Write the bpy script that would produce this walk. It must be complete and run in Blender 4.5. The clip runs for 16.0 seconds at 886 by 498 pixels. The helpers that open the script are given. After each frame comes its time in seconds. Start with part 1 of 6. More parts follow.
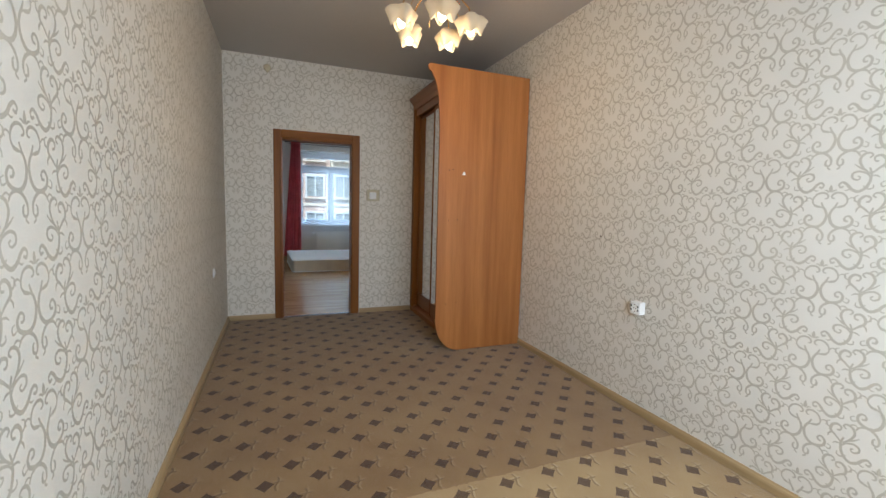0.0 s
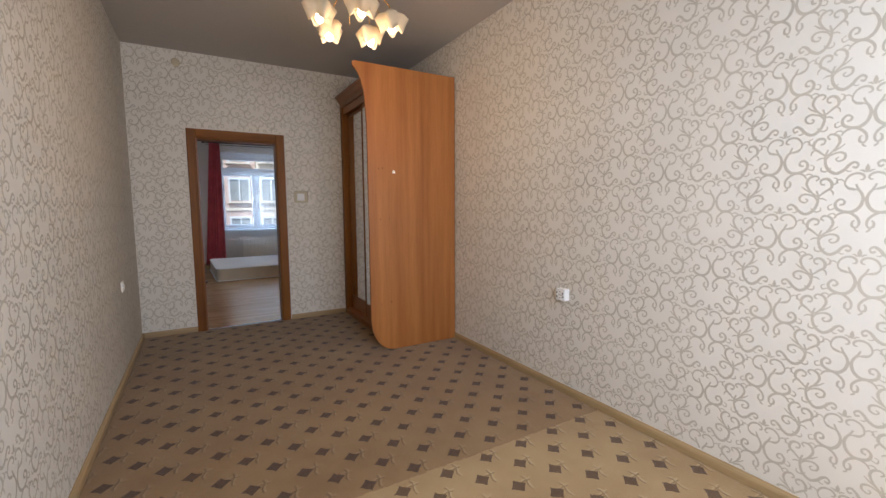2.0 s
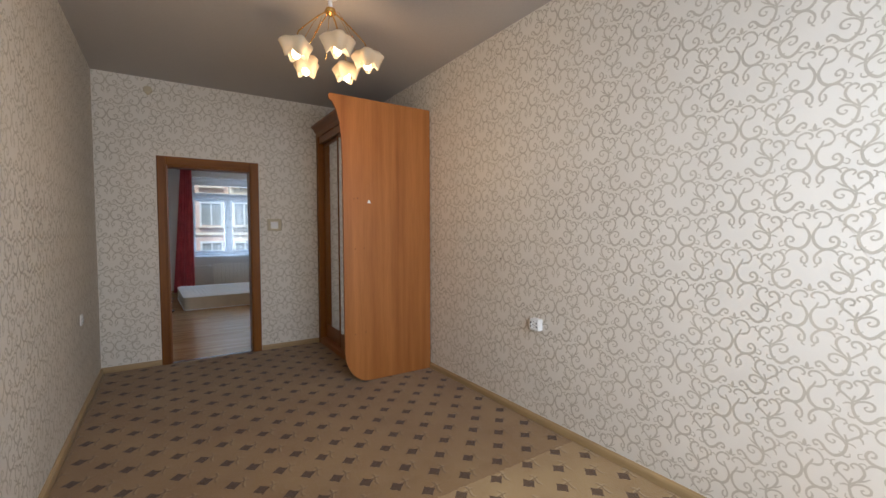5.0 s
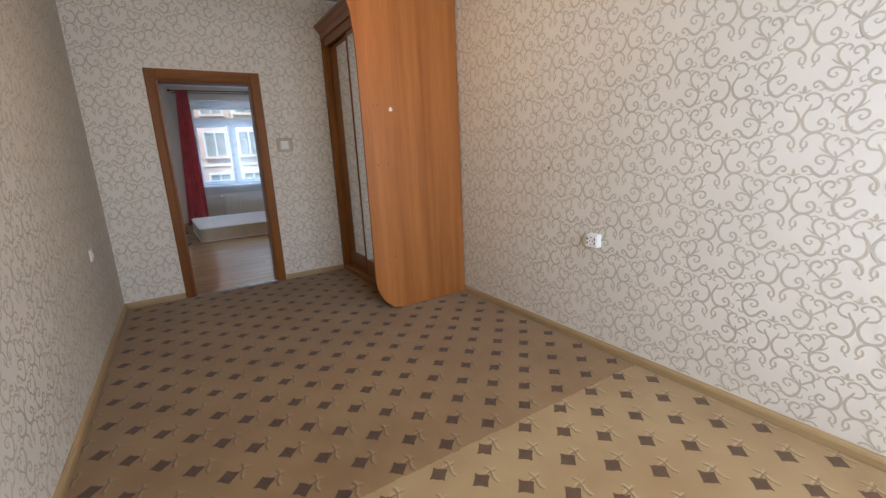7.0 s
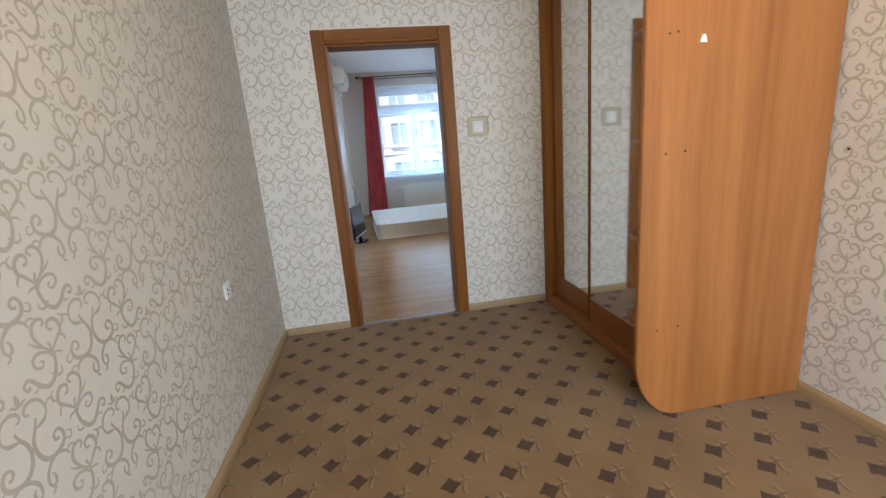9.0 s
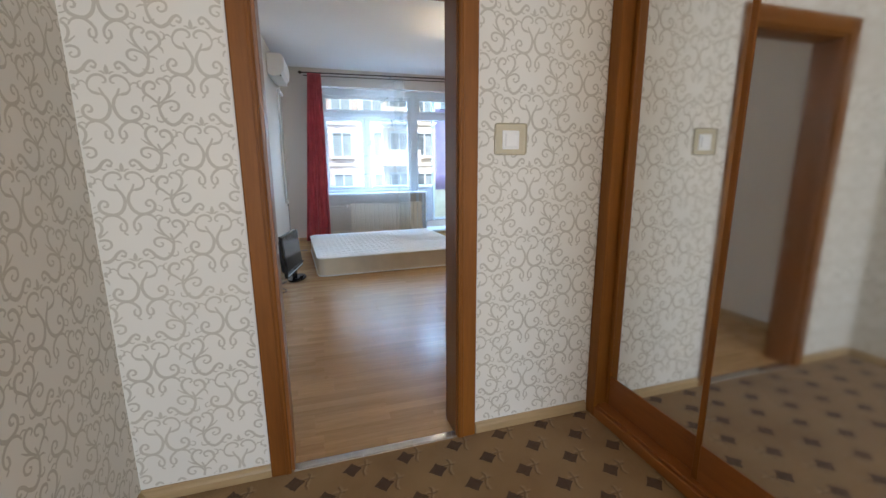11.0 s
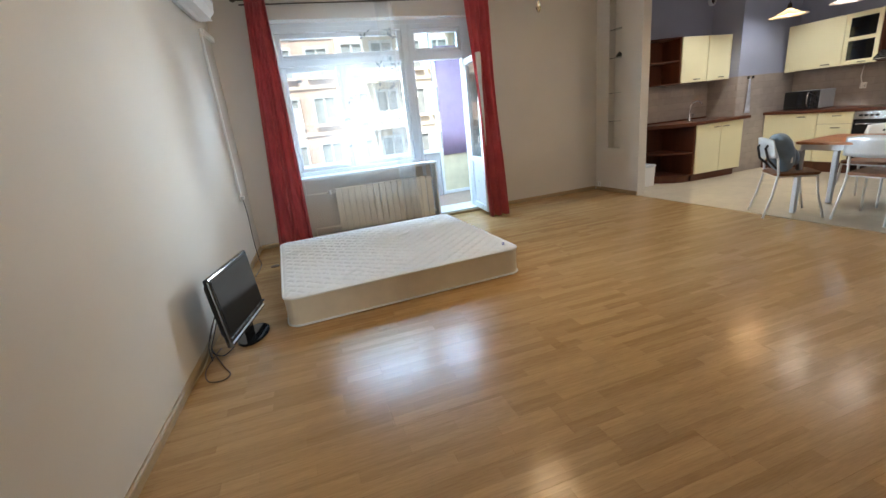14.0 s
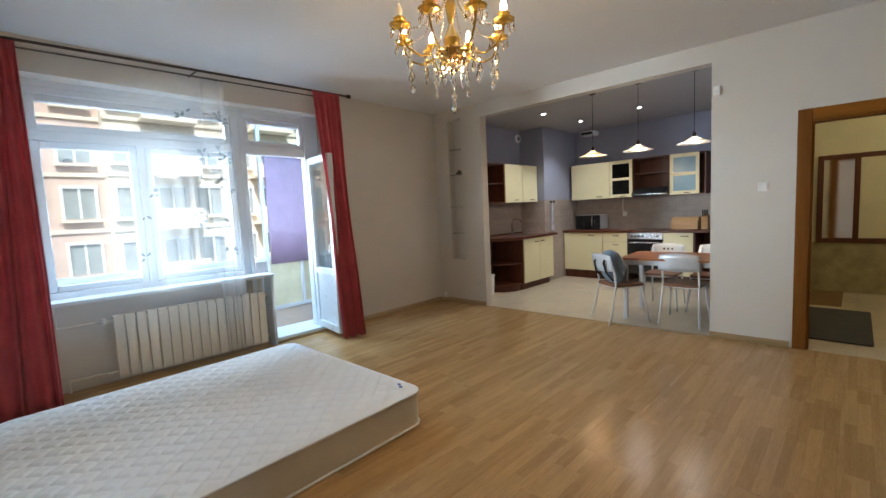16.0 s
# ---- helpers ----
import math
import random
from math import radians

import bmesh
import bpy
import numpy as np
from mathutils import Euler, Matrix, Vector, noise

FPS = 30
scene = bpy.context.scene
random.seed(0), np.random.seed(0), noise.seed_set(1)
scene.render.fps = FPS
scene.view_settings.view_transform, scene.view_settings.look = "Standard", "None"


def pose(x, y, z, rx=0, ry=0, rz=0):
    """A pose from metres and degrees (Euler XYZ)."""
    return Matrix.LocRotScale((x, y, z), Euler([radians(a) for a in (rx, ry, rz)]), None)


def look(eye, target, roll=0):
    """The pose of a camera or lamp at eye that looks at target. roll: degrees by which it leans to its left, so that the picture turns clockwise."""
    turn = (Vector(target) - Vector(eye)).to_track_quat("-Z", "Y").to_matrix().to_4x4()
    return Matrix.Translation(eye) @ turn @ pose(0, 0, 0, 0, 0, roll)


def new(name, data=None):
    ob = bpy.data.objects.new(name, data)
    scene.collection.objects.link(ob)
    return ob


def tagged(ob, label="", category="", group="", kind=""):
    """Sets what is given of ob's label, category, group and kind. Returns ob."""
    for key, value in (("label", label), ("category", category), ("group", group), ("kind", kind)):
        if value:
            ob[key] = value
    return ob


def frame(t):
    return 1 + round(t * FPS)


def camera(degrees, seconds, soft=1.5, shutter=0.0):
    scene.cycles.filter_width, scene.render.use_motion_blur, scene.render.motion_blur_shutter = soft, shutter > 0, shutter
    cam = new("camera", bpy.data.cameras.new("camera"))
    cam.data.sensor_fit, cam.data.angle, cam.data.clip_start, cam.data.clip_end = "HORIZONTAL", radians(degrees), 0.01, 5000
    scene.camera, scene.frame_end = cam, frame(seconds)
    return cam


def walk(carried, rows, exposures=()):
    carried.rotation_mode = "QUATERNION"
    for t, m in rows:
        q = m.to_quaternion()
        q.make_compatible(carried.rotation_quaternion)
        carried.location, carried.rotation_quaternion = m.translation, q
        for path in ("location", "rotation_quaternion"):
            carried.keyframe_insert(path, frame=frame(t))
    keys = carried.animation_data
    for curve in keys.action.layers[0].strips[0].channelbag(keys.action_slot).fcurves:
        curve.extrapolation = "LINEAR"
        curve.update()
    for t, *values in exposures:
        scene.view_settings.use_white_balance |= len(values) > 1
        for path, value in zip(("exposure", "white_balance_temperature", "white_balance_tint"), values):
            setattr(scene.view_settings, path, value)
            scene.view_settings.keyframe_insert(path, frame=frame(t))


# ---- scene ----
cam = camera(93.3, 16.0)
PATH = [
    (0, (0.532, -5.046, 1.315), (1.262, -3.195, 1.116), 1.6),
    (0.5, (0.536, -5.055, 1.303), (1.267, -3.206, 1.085), 0.2),
    (1, (0.572, -5.084, 1.31), (1.647, -3.416, 1.062), -1.2),
    (1.5, (0.577, -5.089, 1.305), (1.737, -3.475, 1.089), -1.0),
    (2, (0.56, -5.073, 1.301), (1.559, -3.351, 1.103), -0.3),
    (2.5, (0.558, -5.063, 1.301), (1.489, -3.306, 1.081), -0.0),
    (3, (0.569, -5.074, 1.287), (1.544, -3.344, 1.046), 0.2),
    (3.5, (0.558, -5.075, 1.318), (1.585, -3.371, 1.107), 1.0),
    (5.8, (0.584, -5.099, 1.362), (1.793, -3.507, 1.308), -2.2),
    (6, (0.593, -5.081, 1.367), (1.893, -3.564, 1.277), -2.2),
    (6.5, (0.511, -4.967, 1.34), (1.857, -3.506, 1.112), -1.4),
    (7, (0.598, -4.683, 1.263), (1.617, -3.02, 0.819), -2.8),
    (7.5, (0.679, -4.277, 1.288), (1.175, -2.395, 0.828), -3.3),
    (8, (0.649, -3.868, 1.328), (1.191, -1.961, 1.064), -2.7),
    (8.5, (0.711, -3.491, 1.287), (1.176, -1.585, 0.897), -3.9),
    (9, (0.777, -3.13, 1.291), (1.072, -1.207, 0.826), -4.7),
    (9.5, (0.731, -2.787, 1.302), (1.146, -0.861, 0.959), -1.4),
    (9.7, (0.711, -2.653, 1.33), (1.187, -0.742, 0.982), -0.5),
    (11.8, (0.739, -1.145, 1.328), (1.34, 0.718, 0.916), -0.3),
    (12, (0.765, -0.996, 1.345), (1.315, 0.887, 0.956), -1.1),
    (12.5, (0.824, -0.698, 1.341), (1.359, 1.177, 0.893), -2.1),
    (13, (0.84, -0.338, 1.352), (1.649, 1.418, 0.839), 1.5),
    (13.5, (0.937, -0.031, 1.357), (1.737, 1.748, 0.917), -0.3),
    (14, (1.068, 0.301, 1.337), (1.632, 2.128, 0.749), -6.1),
    (14.5, (0.992, 0.6, 1.356), (1.927, 2.326, 0.974), -0.7),
    (15, (0.903, 0.878, 1.39), (2.038, 2.518, 1.237), 1.5),
    (15.5, (0.939, 1.218, 1.372), (2.198, 2.763, 1.207), -1.3),
    (16, (0.926, 1.353, 1.393), (2.338, 2.757, 1.215), -2.7),
]
EXPOSURES = [(0, 0.2, 5900, 6), (1.0, 0.05, 6000, 9), (2.0, 0.02, 6250, 15), (3.5, -0.05, 6150, 11), (6.5, -0.15, 6300, 14), (7.5, 0.6, 5800, 11), (9.0, 0.85, 5650, 6), (12.0, 0.85, 5950, 8), (12.6, 0.85, 6000, 8), (13.5, 1.0, 6700, 10), (14.0, 0.92, 6950, 8), (14.6, 0.85, 7250, 11), (15.2, 0.75, 6850, 8), (16.0, 0.6, 6800, 8)]
walk(cam, [(t, look(eye, target, roll)) for t, eye, target, roll in PATH], EXPOSURES)

# ---- world, sun, large lights ----
world = bpy.data.worlds.new("sky")
scene.world = world
world.use_nodes = True
wn = world.node_tree
sky = wn.nodes.new("ShaderNodeTexSky")
sky.sky_type, sky.sun_disc = "NISHITA", False
sky.sun_elevation, sky.sun_rotation = radians(58), radians(205)
sky.air_density, sky.dust_density, sky.ozone_density = 1.2, 3.5, 1.0
wn.links.new(sky.outputs[0], wn.nodes["Background"].inputs[0])
wn.nodes["Background"].inputs[1].default_value = 0.15

sun_data = bpy.data.lights.new("sun", "SUN")
sun_data.energy, sun_data.angle, sun_data.color = 5.0, radians(3), (1.0, 0.95, 0.88)
sun = new("sun", sun_data)
sun.matrix_world = look((-6, -13, 23), (0, 0, 0))


def lamp(name, kind, place, energy, color, size=0.05, toward=None, size_y=None):
    d = bpy.data.lights.new(name, kind)
    d.energy, d.color = energy, color
    if kind == "AREA":
        d.size = size
        if size_y:
            d.shape, d.size_y = "RECTANGLE", size_y
    else:
        d.shadow_soft_size = size
    if kind == "SPOT":
        d.spot_size, d.spot_blend = radians(110), 0.6
    ob = new(name, d)
    ob.matrix_world = look(place, toward) if toward else Matrix.Translation(place)
    return ob


DAY = (0.46, 0.70, 1.0)
WARM = (1.0, 0.66, 0.36)
lamp("rear_window_daylight", "AREA", (1.45, -5.87, 1.65), 78, (0.84, 0.92, 1.0), 1.5, (1.55, -2.8, 0.0), 1.5)
lamp("window_daylight", "AREA", (2.2, 6.64, 2.75), 125, DAY, 2.4, (2.4, 4.4, 0.6), 0.2)
# Two unseen lamps on the balcony, added to brighten the side walls.
for name, place, energy, aim in (("balcony_end_daylight", (0.55, 7.15, 1.5), 48, (5.75, 2.3, 1.3)), ("balcony_far_end_daylight", (4.15, 7.0, 1.5), 18, (0.2, 3.3, 1.3))):
    wall_fill = lamp(name, "AREA", place, energy, (0.72, 0.86, 1.0), 0.7, aim, 1.5)
    wall_fill.data.spread = radians(55)
lamp("ceiling_lamp_glow", "POINT", (1.47, -2.40, 2.20), 15, WARM, 0.12)
lamp("chandelier_glow", "POINT", (2.73, 3.0, 2.24), 56, (1.0, 0.74, 0.46), 0.10)

# ---- materials ----


def ramp(nt, fac, c0, c1, p0=0.3, p1=0.7):
    n = nt.nodes.new("ShaderNodeValToRGB")
    n.color_ramp.elements[0].position, n.color_ramp.elements[1].position = p0, p1
    n.color_ramp.elements[0].color, n.color_ramp.elements[1].color = (*c0, 1), (*c1, 1)
    nt.links.new(fac, n.inputs[0])
    return n.outputs[0]


def calc(nt, op, a, b=None):
    n = nt.nodes.new("ShaderNodeMath")
    n.operation = op
    for i, v in enumerate((a, b)):
        if v is None:
            continue
        if isinstance(v, (int, float)):
            n.inputs[i].default_value = v
        else:
            nt.links.new(v, n.inputs[i])
    return n.outputs[0]


def mixc(nt, fac, a, b, mode="MIX"):
    n = nt.nodes.new("ShaderNodeMix")
    n.data_type, n.blend_type = "RGBA", mode
    for i, v in ((0, fac), (6, a), (7, b)):
        if isinstance(v, (int, float)):
            n.inputs[i].default_value = v
        elif isinstance(v, tuple):
            n.inputs[i].default_value = (*v, 1)
        else:
            nt.links.new(v, n.inputs[i])
    return n.outputs[2]


def coords(nt, scale=(1, 1, 1), turn=0.0, random_shift=False):
    tc = nt.nodes.new("ShaderNodeTexCoord")
    mp = nt.nodes.new("ShaderNodeMapping")
    mp.inputs["Scale"].default_value = scale
    mp.inputs["Rotation"].default_value = (0, 0, turn)
    nt.links.new(tc.outputs["Object"], mp.inputs[0])
    if random_shift:
        oi = nt.nodes.new("ShaderNodeObjectInfo")
        sh = nt.nodes.new("ShaderNodeCombineXYZ")
        for i, k in enumerate((37.0, 19.0, 53.0)):
            nt.links.new(calc(nt, "MULTIPLY", oi.outputs["Random"], k), sh.inputs[i])
        nt.links.new(sh.outputs[0], mp.inputs["Location"])
    return mp.outputs[0]


def noise_of(nt, vec, scale, detail=3.0, rough=0.55):
    n = nt.nodes.new("ShaderNodeTexNoise")
    n.inputs["Scale"].default_value, n.inputs["Detail"].default_value = scale, detail
    n.inputs["Roughness"].default_value = rough
    nt.links.new(vec, n.inputs["Vector"])
    return n.outputs["Fac"]


def bumped(nt, height, bsdf, strength=0.2, distance=0.002):
    b = nt.nodes.new("ShaderNodeBump")
    b.inputs["Strength"].default_value, b.inputs["Distance"].default_value = strength, distance
    nt.links.new(height, b.inputs["Height"])
    nt.links.new(b.outputs[0], bsdf.inputs["Normal"])


def start(name, rough=0.5, metal=0.0, spec=0.5):
    m = bpy.data.materials.new(name)
    m.use_nodes = True
    p = m.node_tree.nodes["Principled BSDF"]
    p.inputs["Roughness"].default_value, p.inputs["Metallic"].default_value = rough, metal
    p.inputs["Specular IOR Level"].default_value = spec
    return m, m.node_tree, p


def plain(name, c, rough=0.5, metal=0.0, var=0.10, scale=5.0, bump=0.15, bscale=140.0, spec=0.5, coat=0.0):
    """Paint, plastic, metal: broad blotches, fine grain, uneven gloss."""
    m, nt, p = start(name, rough, metal, spec)
    v = coords(nt)
    lo, hi = tuple(x * (1 - var) for x in c), tuple(min(1, x * (1 + var)) for x in c)
    broad, fine = noise_of(nt, v, scale, 4), noise_of(nt, v, bscale, 2)
    col = ramp(nt, broad, lo, hi)
    nt.links.new(mixc(nt, 0.10, col, fine, "OVERLAY"), p.inputs["Base Color"])
    r = nt.nodes.new("ShaderNodeMapRange")
    r.inputs[3].default_value, r.inputs[4].default_value = max(0.02, rough - 0.08), min(1, rough + 0.08)
    nt.links.new(noise_of(nt, v, scale * 4, 3), r.inputs[0])
    nt.links.new(r.outputs[0], p.inputs["Roughness"])
    p.inputs["Coat Weight"].default_value = coat
    if bump:
        bumped(nt, fine, p, bump, 0.001)
    return m


def wood(name, c0, c1, along="z", rough=0.42, coat=0.0, stretch=12.0, scale=3.2, spec=0.5):
    """Grain that runs along one axis, with broad bands and fine pores."""
    m, nt, p = start(name, rough, 0, spec)
    k = {"x": (1 / stretch, 1, 1), "y": (1, 1 / stretch, 1), "z": (1, 1, 1 / stretch)}[along]
    v = coords(nt, k, random_shift=True)
    band = noise_of(nt, v, scale * 2.2, 5, 0.62)
    pore = noise_of(nt, v, scale * 34, 3, 0.6)
    col = ramp(nt, band, c0, c1, 0.32, 0.68)
    col = mixc(nt, 0.18, col, ramp(nt, pore, (0.32, 0.30, 0.28), (0.62, 0.62, 0.62), 0.35, 0.6), "OVERLAY")
    nt.links.new(col, p.inputs["Base Color"])
    nt.links.new(calc(nt, "ADD", calc(nt, "MULTIPLY", pore, 0.2), rough - 0.1), p.inputs["Roughness"])
    p.inputs["Coat Weight"].default_value, p.inputs["Coat Roughness"].default_value = coat, 0.15
    bumped(nt, pore, p, 0.08, 0.001)
    return m


def glow(name, c, strength):
    m, nt, p = start(name, 0.3)
    p.inputs["Base Color"].default_value = (*c, 1)
    p.inputs["Emission Color"].default_value, p.inputs["Emission Strength"].default_value = (*c, 1), strength
    return m


def glass(name, c=(1, 1, 1), rough=0.02, ior=1.45):
    m, nt, p = start(name, rough)
    p.inputs["Base Color"].default_value = (*c, 1)
    p.inputs["Transmission Weight"].default_value, p.inputs["IOR"].default_value = 1.0, ior
    return m


def tinted(name, c):
    """Thick coloured glass that also scatters: half body colour, half clear."""
    m, nt, p = start(name, 0.14)
    nt.links.new(ramp(nt, noise_of(nt, coords(nt), 18, 3), tuple(x * 0.8 for x in c), c), p.inputs["Base Color"])
    p.inputs["Transmission Weight"].default_value, p.inputs["Metallic"].default_value = 0.45, 0.25
    return m


def thin_pane(name, tint=(0.93, 0.97, 0.98), gloss=0.07):
    """A flat pane: mostly clear, a little mirror."""
    m = bpy.data.materials.new(name)
    m.use_nodes = True
    nt = m.node_tree
    nt.nodes.remove(nt.nodes["Principled BSDF"])
    t, g, mx = (nt.nodes.new("ShaderNodeBsdf" + k) for k in ("Transparent", "Glossy", "Transparent"))
    nt.nodes.remove(mx)
    mx = nt.nodes.new("ShaderNodeMixShader")
    t.inputs[0].default_value = (*tint, 1)
    g.inputs["Roughness"].default_value = 0.03
    fr = nt.nodes.new("ShaderNodeFresnel")
    fr.inputs[0].default_value = 1.3
    nt.links.new(calc(nt, "MINIMUM", calc(nt, "ADD", fr.outputs[0], gloss * 0.3), 0.6), mx.inputs[0])
    nt.links.new(t.outputs[0], mx.inputs[1])
    nt.links.new(g.outputs[0], mx.inputs[2])
    nt.links.new(mx.outputs[0], nt.nodes["Material Output"].inputs[0])
    return m


def cloth(name, c, var=0.15, weave=900.0, sheer=0.0, through_light=0.3, rough=0.9):
    m = bpy.data.materials.new(name)
    m.use_nodes = True
    nt = m.node_tree
    p = nt.nodes["Principled BSDF"]
    p.inputs["Roughness"].default_value, p.inputs["Specular IOR Level"].default_value = rough, 0.15
    p.inputs["Sheen Weight"].default_value = 0.25
    v = coords(nt)
    col = ramp(nt, noise_of(nt, v, 6, 4), tuple(x * (1 - var) for x in c), tuple(min(1, x * (1 + var)) for x in c))
    nt.links.new(col, p.inputs["Base Color"])
    bumped(nt, noise_of(nt, v, weave, 1), p, 0.25, 0.001)
    tr = nt.nodes.new("ShaderNodeBsdfTranslucent")
    nt.links.new(col, tr.inputs[0])
    mx = nt.nodes.new("ShaderNodeMixShader")
    mx.inputs[0].default_value = through_light
    nt.links.new(p.outputs[0], mx.inputs[1])
    nt.links.new(tr.outputs[0], mx.inputs[2])
    out = mx.outputs[0]
    if sheer:
        clear = nt.nodes.new("ShaderNodeBsdfTransparent")
        m2 = nt.nodes.new("ShaderNodeMixShader")
        m2.inputs[0].default_value = sheer
        nt.links.new(out, m2.inputs[1])
        nt.links.new(clear.outputs[0], m2.inputs[2])
        out = m2.outputs[0]
    nt.links.new(out, nt.nodes["Material Output"].inputs[0])
    return m


def carpet_material():
    """Beige loop carpet: brown concave diamonds on a diagonal grid, faint crossed strokes beside each with the light
    and shade of their relief put into the colour. Paler behind a ragged line across the floor.
    """
    m, nt, p = start("carpet", 0.95, 0, 0.1)
    tc = nt.nodes.new("ShaderNodeTexCoord")
    wob = nt.nodes.new("ShaderNodeTexNoise")
    wob.inputs["Scale"].default_value = 45
    nt.links.new(tc.outputs["Object"], wob.inputs["Vector"])
    sep = nt.nodes.new("ShaderNodeSeparateXYZ")
    nt.links.new(tc.outputs["Object"], sep.inputs[0])
    w = calc(nt, "MULTIPLY", calc(nt, "SUBTRACT", wob.outputs["Fac"], 0.5), 0.014)
    x = calc(nt, "ADD", calc(nt, "SUBTRACT", sep.outputs[0], -0.0236), w)
    askew = calc(nt, "ADD", calc(nt, "MULTIPLY", sep.outputs[0], 0.0333), 0.020)
    y = calc(nt, "ADD", calc(nt, "SUBTRACT", sep.outputs[1], askew), w)
    PX, PY = 0.2412, 0.2577

    def cell(a, shift):
        per = PX if a is x else PY
        q = calc(nt, "ADD", calc(nt, "DIVIDE", a, per), 100.5 + shift)
        return calc(nt, "MULTIPLY", calc(nt, "SUBTRACT", calc(nt, "FRACT", q), 0.5), per)

    def diamond(shift, ox=0.0, oy=0.0):
        ax = calc(nt, "ABSOLUTE", calc(nt, "ADD", cell(x, shift), ox))
        ay = calc(nt, "ABSOLUTE", calc(nt, "ADD", cell(y, shift), oy))
        return calc(nt, "ADD", calc(nt, "POWER", ax, 0.86), calc(nt, "POWER", ay, 0.86))
    d = calc(nt, "MINIMUM", diamond(0.0), diamond(0.5))
    inside = calc(nt, "LESS_THAN", d, 0.070)

    def strokes(shift, off=0.0):
        ax, ay = cell(x, shift), cell(y, shift)
        u = calc(nt, "SUBTRACT", ax, 0.052 + off)
        vline = calc(nt, "LESS_THAN", calc(nt, "ABSOLUTE", calc(nt, "SUBTRACT", u, calc(nt, "MULTIPLY", calc(nt, "SINE", calc(nt, "MULTIPLY", ay, 55)), 0.008))), 0.0045)
        hline = calc(nt, "MULTIPLY", calc(nt, "LESS_THAN", calc(nt, "ABSOLUTE", calc(nt, "SUBTRACT", ay, 0.012 + off)), 0.004), calc(nt, "LESS_THAN", calc(nt, "ABSOLUTE", u), 0.03))
        near = calc(nt, "LESS_THAN", calc(nt, "ABSOLUTE", ay), 0.05)
        return calc(nt, "MAXIMUM", calc(nt, "MULTIPLY", vline, near), hline)
    st = calc(nt, "MAXIMUM", strokes(0.0), strokes(0.5))
    v = coords(nt)
    pile, blot = noise_of(nt, v, 420, 2, 0.7), noise_of(nt, v, 2.4, 5, 0.6)
    ground = ramp(nt, blot, (0.290, 0.182, 0.078), (0.385, 0.266, 0.125))
    worn = noise_of(nt, v, 14, 4)
    # Relief of the strokes put into colour: lit edge pale, shaded edge dark.
    pale = calc(nt, "MAXIMUM", strokes(0.0, 0.010), strokes(0.5, 0.010))
    ground = mixc(nt, calc(nt, "MULTIPLY", pale, calc(nt, "MULTIPLY", worn, 0.7)), ground, (0.52, 0.41, 0.25))
    ground = mixc(nt, calc(nt, "MULTIPLY", st, calc(nt, "MULTIPLY", worn, 1.2)), ground, (0.16, 0.10, 0.045))
    col = mixc(nt, calc(nt, "MULTIPLY", inside, 0.92), ground, ramp(nt, worn, (0.060, 0.027, 0.010), (0.098, 0.050, 0.021)))
    # The colour is darker in front of y = -3.33, with a ragged edge.
    rear_zone = calc(nt, "LESS_THAN", calc(nt, "ADD", sep.outputs[1], calc(nt, "MULTIPLY", wob.outputs["Fac"], 0.03)), -3.33)
    front_tone = calc(nt, "MULTIPLY", calc(nt, "SUBTRACT", 1.0, rear_zone), 0.68)
    col = mixc(nt, front_tone, col, (0.57, 0.465, 0.34), "MULTIPLY")
    col = mixc(nt, 0.35, col, ramp(nt, pile, (0.3, 0.3, 0.3), (0.7, 0.7, 0.7)), "OVERLAY")
    nt.links.new(col, p.inputs["Base Color"])
    p.inputs["Sheen Weight"].default_value = 0.2
    bumped(nt, calc(nt, "ADD", calc(nt, "MULTIPLY", pile, 0.35), calc(nt, "SUBTRACT", calc(nt, "MULTIPLY", st, 0.35), calc(nt, "MULTIPLY", inside, 0.4))), p, 0.8, 0.006)
    return m


def laminate_material():
    """Three narrow oak strips to a board, staves of uneven length and tone, satin lacquer."""
    m, nt, p = start("oak laminate", 0.3, 0, 0.5)
    v0 = coords(nt, random_shift=True)
    br = nt.nodes.new("ShaderNodeTexBrick")
    nt.links.new(v0, br.inputs["Vector"])
    br.offset, br.offset_frequency, br.squash = 0.37, 2, 1.0
    for k, val in (("Scale", 1.0), ("Mortar Size", 0.0006), ("Mortar Smooth", 0.3), ("Bias", 0.0), ("Brick Width", 0.62), ("Row Height", 0.0643)):
        br.inputs[k].default_value = val
    br.inputs["Color1"].default_value, br.inputs["Color2"].default_value = (0.30, 0.30, 0.30, 1), (0.74, 0.74, 0.74, 1)
    br.inputs["Mortar"].default_value = (0.08, 0.08, 0.08, 1)
    vg = coords(nt, (0.07, 1, 1), random_shift=True)
    grain, pore = noise_of(nt, vg, 26, 5, 0.6), noise_of(nt, vg, 170, 3, 0.6)
    tone = calc(nt, "ADD", calc(nt, "MULTIPLY", br.outputs["Color"], 0.55), calc(nt, "MULTIPLY", grain, 0.45))
    col = ramp(nt, tone, (0.305, 0.170, 0.068), (0.580, 0.378, 0.178), 0.20, 0.80)
    col = mixc(nt, 0.22, col, ramp(nt, pore, (0.3, 0.28, 0.26), (0.62, 0.62, 0.62), 0.35, 0.6), "OVERLAY")
    nt.links.new(col, p.inputs["Base Color"])
    wear = noise_of(nt, coords(nt), 3.0, 5, 0.65)
    nt.links.new(calc(nt, "ADD", calc(nt, "MULTIPLY", wear, 0.14), 0.17), p.inputs["Roughness"])
    bumped(nt, pore, p, 0.05, 0.001)
    return m


